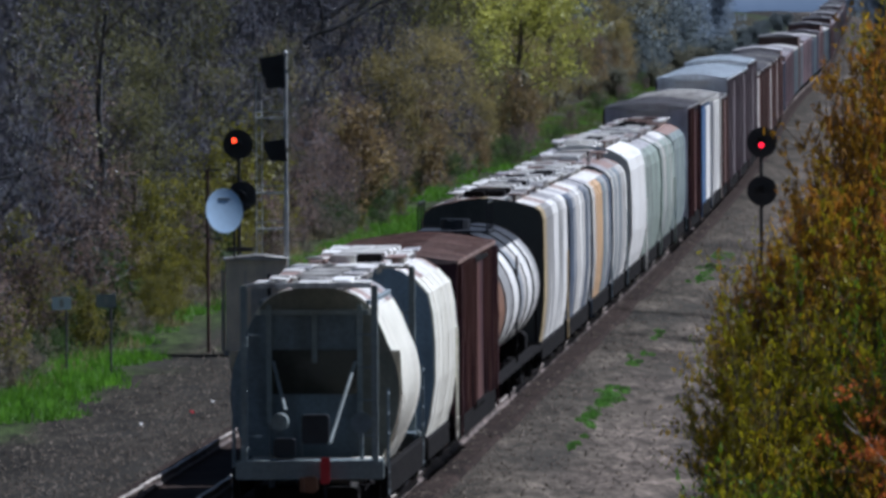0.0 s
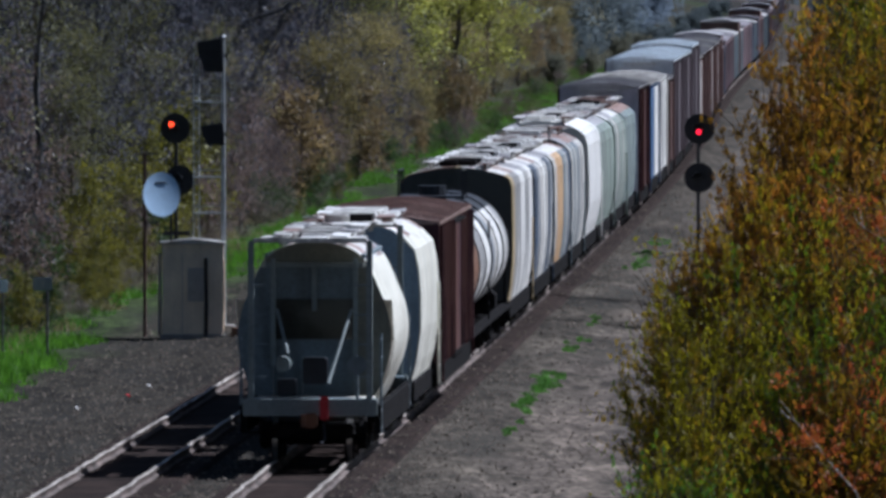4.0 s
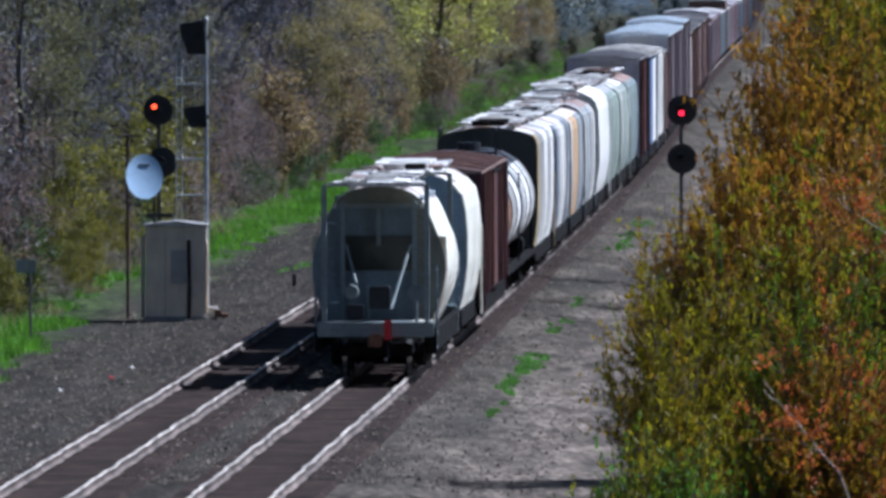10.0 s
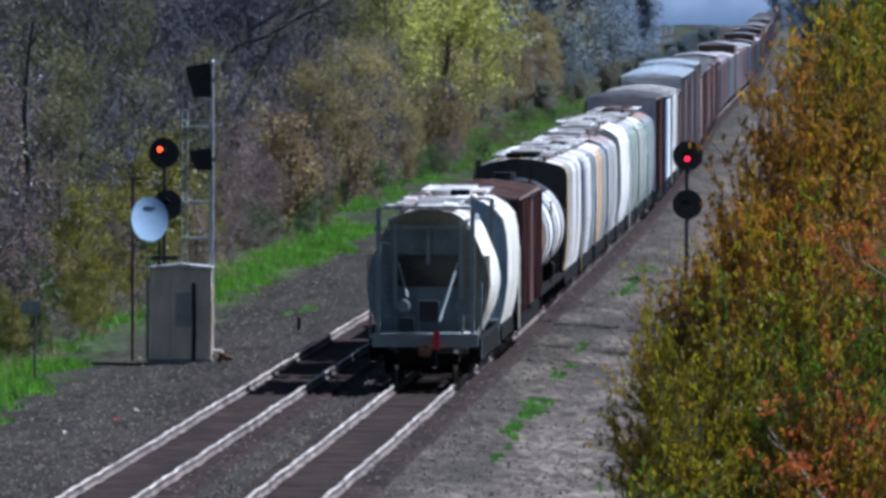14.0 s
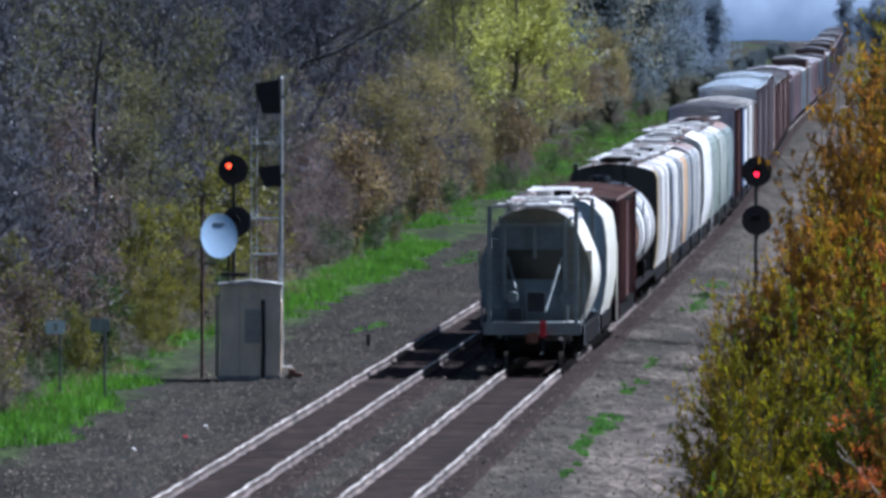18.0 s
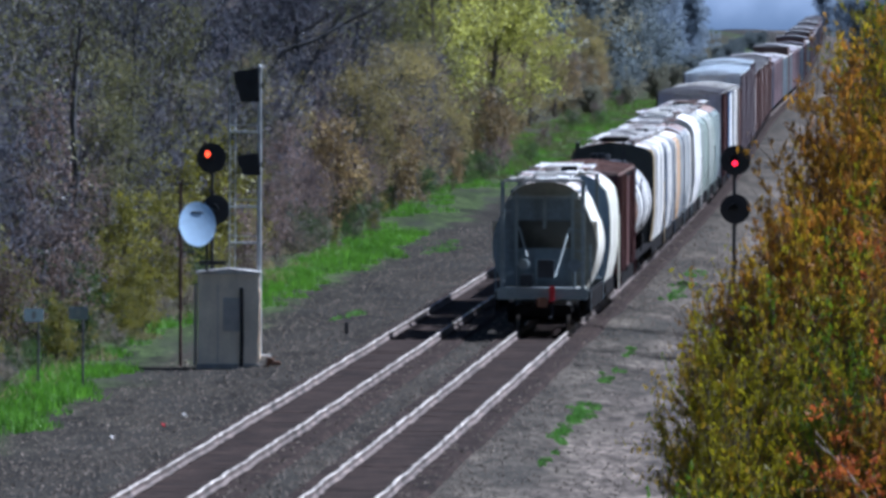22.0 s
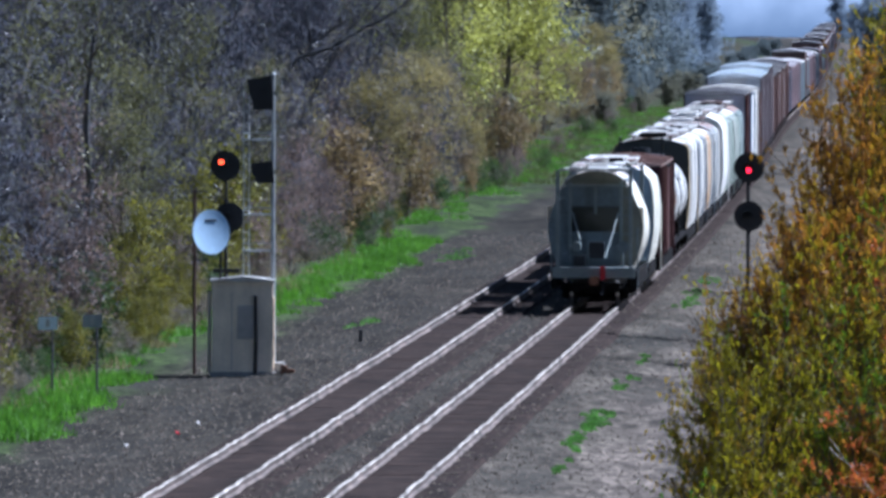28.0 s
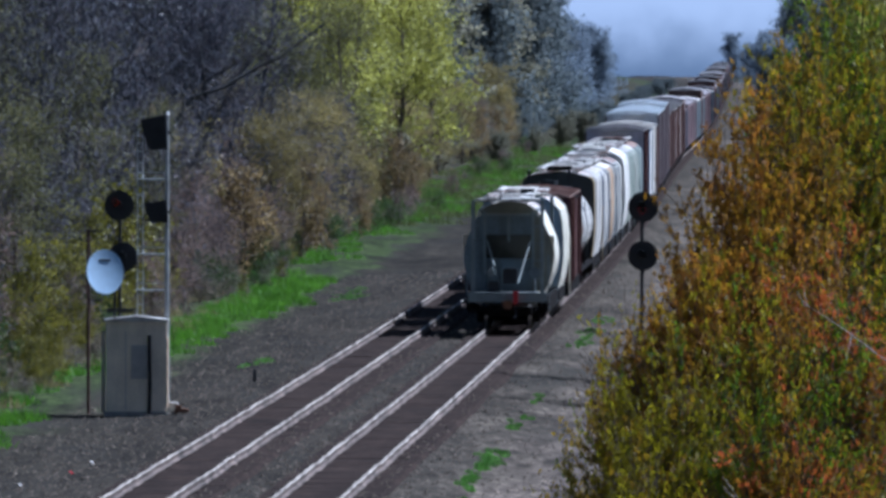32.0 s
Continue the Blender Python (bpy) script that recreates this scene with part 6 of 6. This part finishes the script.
def build_dead_limbs():
    """Dark leaning limbs that stand out against the wood."""
    for pts, y, r in ((((480, 112), (540, 92), (590, 62), (640, 38), (720, -22)), 428, 0.09), (((330, 70), (372, 40), (400, 0)), 395, 0.055),
                      (((118, 330), (112, 240), (116, 150), (126, 70)), 318, 0.11), (((560, 80), (610, 20), (640, -30)), 430, 0.04)):
        rng = np.random.RandomState(len(pts) + y)
        g = Geo()
        w = [np.array(((px - 784) * y / 17956.0, y + rng.uniform(-0.5, 0.5), 10.2 - py * y / 17956.0)) for px, py in pts]
        limb(g, w, r, r * 0.5, 7)
        side = Geo()
        for k in range(10):
            i = rng.randint(0, len(w) - 1)
            p = w[i] + (w[i + 1] - w[i]) * rng.rand()
            d = (w[-1] - w[0]) / np.linalg.norm(w[-1] - w[0]) + rng.normal(scale=0.7, size=3)
            limb(side, curve_pts(p, d / np.linalg.norm(d), 0.8 + 1.2 * rng.rand(), 4, rng, 0.2, 0.03), r * 0.35, 0.012, 4)
        base = w[0] if w[0][2] < w[-1][2] else w[-1]
        lean = 0.6 if pts[0][0] < 200 else 4.5
        foot = np.array((base[0] - lean, y + 0.8, ground_z(base[0] - lean - track_x(y), y) - 0.2))
        limb(g, [foot, (foot + base) / 2 + np.array((0.1, 0, 0.2)), base], r * 1.4, r, 7)
        t = thing("dead_tree", "dark leaning dead tree with bare limbs", "tree", "wood beside the line")
        part("trunk", g, M_BARKDARK, t)
        tagged(part("limb_spray", side, M_BARK, t), kind="stuff")


def tufts(name, label, material, spots, height, seed):
    """Grass blades in tufts at (u, y, radius, count)."""
    rng = np.random.RandomState(seed)
    vs = []
    for u, y, rad, cnt in spots:
        a, q = rng.rand(cnt) * 6.28, np.sqrt(rng.rand(cnt))
        uu, yy = u + rad * q * np.cos(a), y + rad * 3.0 * q * np.sin(a)
        h = height * rng.uniform(0.4, 1.2, cnt) * (1 - 0.5 * q)
        for i in range(cnt):
            x, z = track_x(yy[i]) + uu[i], ground_z(uu[i], yy[i]) - 0.02
            w = 0.018 + 0.012 * rng.rand()
            dx, dy = rng.normal(scale=0.35 * h[i]), rng.normal(scale=0.35 * h[i])
            b = rng.rand() * 3.14
            cx, cy = w * math.cos(b), w * math.sin(b)
            vs.append(((x - cx, yy[i] - cy, z), (x + cx, yy[i] + cy, z), (x + dx, yy[i] + dy, z + h[i])))
    v = np.array(vs).reshape(-1, 3)
    n = len(vs)
    me = bpy.data.meshes.new(name)
    me.vertices.add(3 * n)
    me.vertices.foreach_set("co", v.reshape(-1))
    me.loops.add(3 * n)
    me.loops.foreach_set("vertex_index", np.arange(3 * n, dtype=np.int32))
    me.polygons.add(n)
    me.polygons.foreach_set("loop_start", np.arange(0, 3 * n, 3, dtype=np.int32))
    me.update(calc_edges=True)
    me.materials.append(material)
    tagged(new(name, me), label, "grass", kind="stuff")


def build_grass():
    rng = random.Random(3)
    spots = []
    # a strip by the near brush, a wedge past the hut, and a meadow far along the wood
    for y0, y1, u0, u1, n, rad, cnt in ((235, 285, -13.2, -10.6, 95, 0.7, 110), (288, 335, -14.2, -11.6, 24, 0.6, 60), (335, 445, -12.9, -10.5, 150, 0.75, 115),
                                        (445, 600, -15.5, -12.2, 50, 0.9, 110), (600, 960, -16.5, -9.4, 130, 1.3, 110)):
        for _ in range(n):
            q = rng.random()
            y = y0 + (y1 - y0) * q
            edge = 0.55 * math.sin(y * 0.13) + 0.35 * math.sin(y * 0.31 + 1)
            spots.append((rng.uniform(u0, u1 + edge), y, rng.uniform(0.5, 1.1) * rad, cnt))
    dull = [(rng.uniform(-17, -9.5), rng.uniform(560, 980), rng.uniform(0.8, 1.6), 90) for _ in range(150)]
    tufts("meadow_grass", "dull olive-green rough grass along the wood", L_MEADOW, dull, 0.6, 15)
    tufts("verge_grass", "bright green spring grass on the verge", L_GRASS, spots, 0.45, 5)
    spots = [(-13.5 + rng.uniform(-1.5, 1.5), 240 + 190 * rng.random(), rng.uniform(0.4, 0.9), 60) for _ in range(60)]
    tufts("dry_grass", "dry tan grass among the verge green", L_GRASSDRY, spots, 0.55, 6)
    spots = []
    for px0, py0, px1, py1, n, rad in ((969, 812, 1030, 742, 46, 0.17), (1050, 705, 1072, 680, 9, 0.14), (935, 860, 960, 825, 6, 0.1), (1165, 560, 1216, 505, 30, 0.2),
                                       (1090, 660, 1110, 635, 6, 0.14), (740, 470, 790, 445, 12, 0.5), (585, 590, 615, 572, 8, 0.3)):
        y0, y1 = 10.72 * 17956 / py0, 10.72 * 17956 / py1
        u0, u1 = (px0 - 784) * y0 / 17956 - track_x(y0), (px1 - 784) * y1 / 17956 - track_x(y1)
        for _ in range(n):
            q = rng.random()
            spots.append((u0 + (u1 - u0) * q + rng.gauss(0, rad * 0.7), y0 + (y1 - y0) * q, rad * rng.uniform(0.4, 1.1), 60))
    tufts("track_weeds", "green weeds in the gravel beside the track", L_WEED, spots, 0.17, 8)


def build_litter():
    """Pale and reddish bits of litter on the gravel."""
    for px, py, m, lab in ((273, 785, M_RED, "small red scrap on the gravel"), (183, 800, M_WHITE, "small pale scrap on the gravel"), (310, 768, M_WHITE, "small pale scrap on the gravel")):
        y = 10.75 * 17956 / py
        x = (px - 784) * y / 17956
        z = ground_z(x - track_x(y), y)
        tagged(part("scrap", Geo().box((x, y, z + 0.04), (0.07, 0.14, 0.035), pose(0, 0, 0, 20, 10, 30).to_3x3(), ch=0.02), m), lab, "scrap")


def build_backdrop():
    """Blue haze of the far distance beyond the wood."""
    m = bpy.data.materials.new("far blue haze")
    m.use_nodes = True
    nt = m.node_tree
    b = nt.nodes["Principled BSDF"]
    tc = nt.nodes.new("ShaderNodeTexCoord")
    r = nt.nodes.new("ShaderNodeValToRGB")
    # painted haze: the ramp's colours glow from the sheet itself
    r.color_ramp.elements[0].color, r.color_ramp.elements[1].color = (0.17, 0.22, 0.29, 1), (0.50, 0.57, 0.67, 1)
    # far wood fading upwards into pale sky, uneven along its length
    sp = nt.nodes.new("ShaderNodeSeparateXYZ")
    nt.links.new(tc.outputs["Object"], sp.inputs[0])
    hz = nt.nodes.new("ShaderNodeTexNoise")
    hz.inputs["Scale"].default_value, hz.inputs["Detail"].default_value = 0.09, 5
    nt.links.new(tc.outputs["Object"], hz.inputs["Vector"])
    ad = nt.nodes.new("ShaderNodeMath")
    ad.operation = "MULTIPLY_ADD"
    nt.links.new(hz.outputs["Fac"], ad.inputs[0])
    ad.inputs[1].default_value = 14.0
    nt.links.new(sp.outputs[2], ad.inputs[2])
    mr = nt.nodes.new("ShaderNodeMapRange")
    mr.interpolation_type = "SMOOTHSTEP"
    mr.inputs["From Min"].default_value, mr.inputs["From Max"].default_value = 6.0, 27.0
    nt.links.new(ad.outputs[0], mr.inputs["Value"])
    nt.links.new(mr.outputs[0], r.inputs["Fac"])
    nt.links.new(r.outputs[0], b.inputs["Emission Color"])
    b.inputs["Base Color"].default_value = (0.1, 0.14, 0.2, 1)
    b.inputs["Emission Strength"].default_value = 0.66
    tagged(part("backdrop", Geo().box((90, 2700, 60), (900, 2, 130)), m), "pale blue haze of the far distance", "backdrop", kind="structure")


build_backdrop()
build_ground()
bed_a = build_track(0.0, "track_bed_near", "brown stained ballast bed of the train's track")
bed_b = build_track(-SPACING, "track_bed_far", "brown stained ballast bed of the empty track")
build_rails()
build_signals()
build_train()
build_near_bushes()
build_pale_branches()
build_wood()
build_dead_limbs()
build_grass()
build_litter()
build_stones()
build_ties((bed_a, bed_b))


def motions():
    """The train draws away; the signals' colour discs turn to blank as they go dark."""
    times = list(range(0, 33))
    for car, mid in TRAIN:
        rows = []
        for t in times:
            y = train_y(t) + mid
            rows.append((t, pose(track_x(y), y, 0, 0, 0, track_turn(y))))
        walk(car, rows)
    for ob, (x, y, z) in LENSES:
        walk(ob, [(0, pose(x, y, z)), (29.87, pose(x, y, z)), (29.9, pose(x, y, z, 0, 0, 60)), (29.94, pose(x, y, z, 0, 0, 120)),
                  (29.98, pose(x, y, z, 0, 0, 180)), (32, pose(x, y, z, 0, 0, 180))])
    # the wheels under the last car roll
    car = TRAIN[0][0]
    base = train_y(0)
    for t_ob in car.children:
        for w in t_ob.children:
            if w.name.startswith("wheelset"):
                p = w.location.copy()
                rows = []
                for i in range(0, 321):
                    t = i * 0.1
                    rows.append((t, pose(p.x, p.y, p.z, -math.degrees((train_y(t) - base) / 0.425))))
                walk(w, rows)


motions()
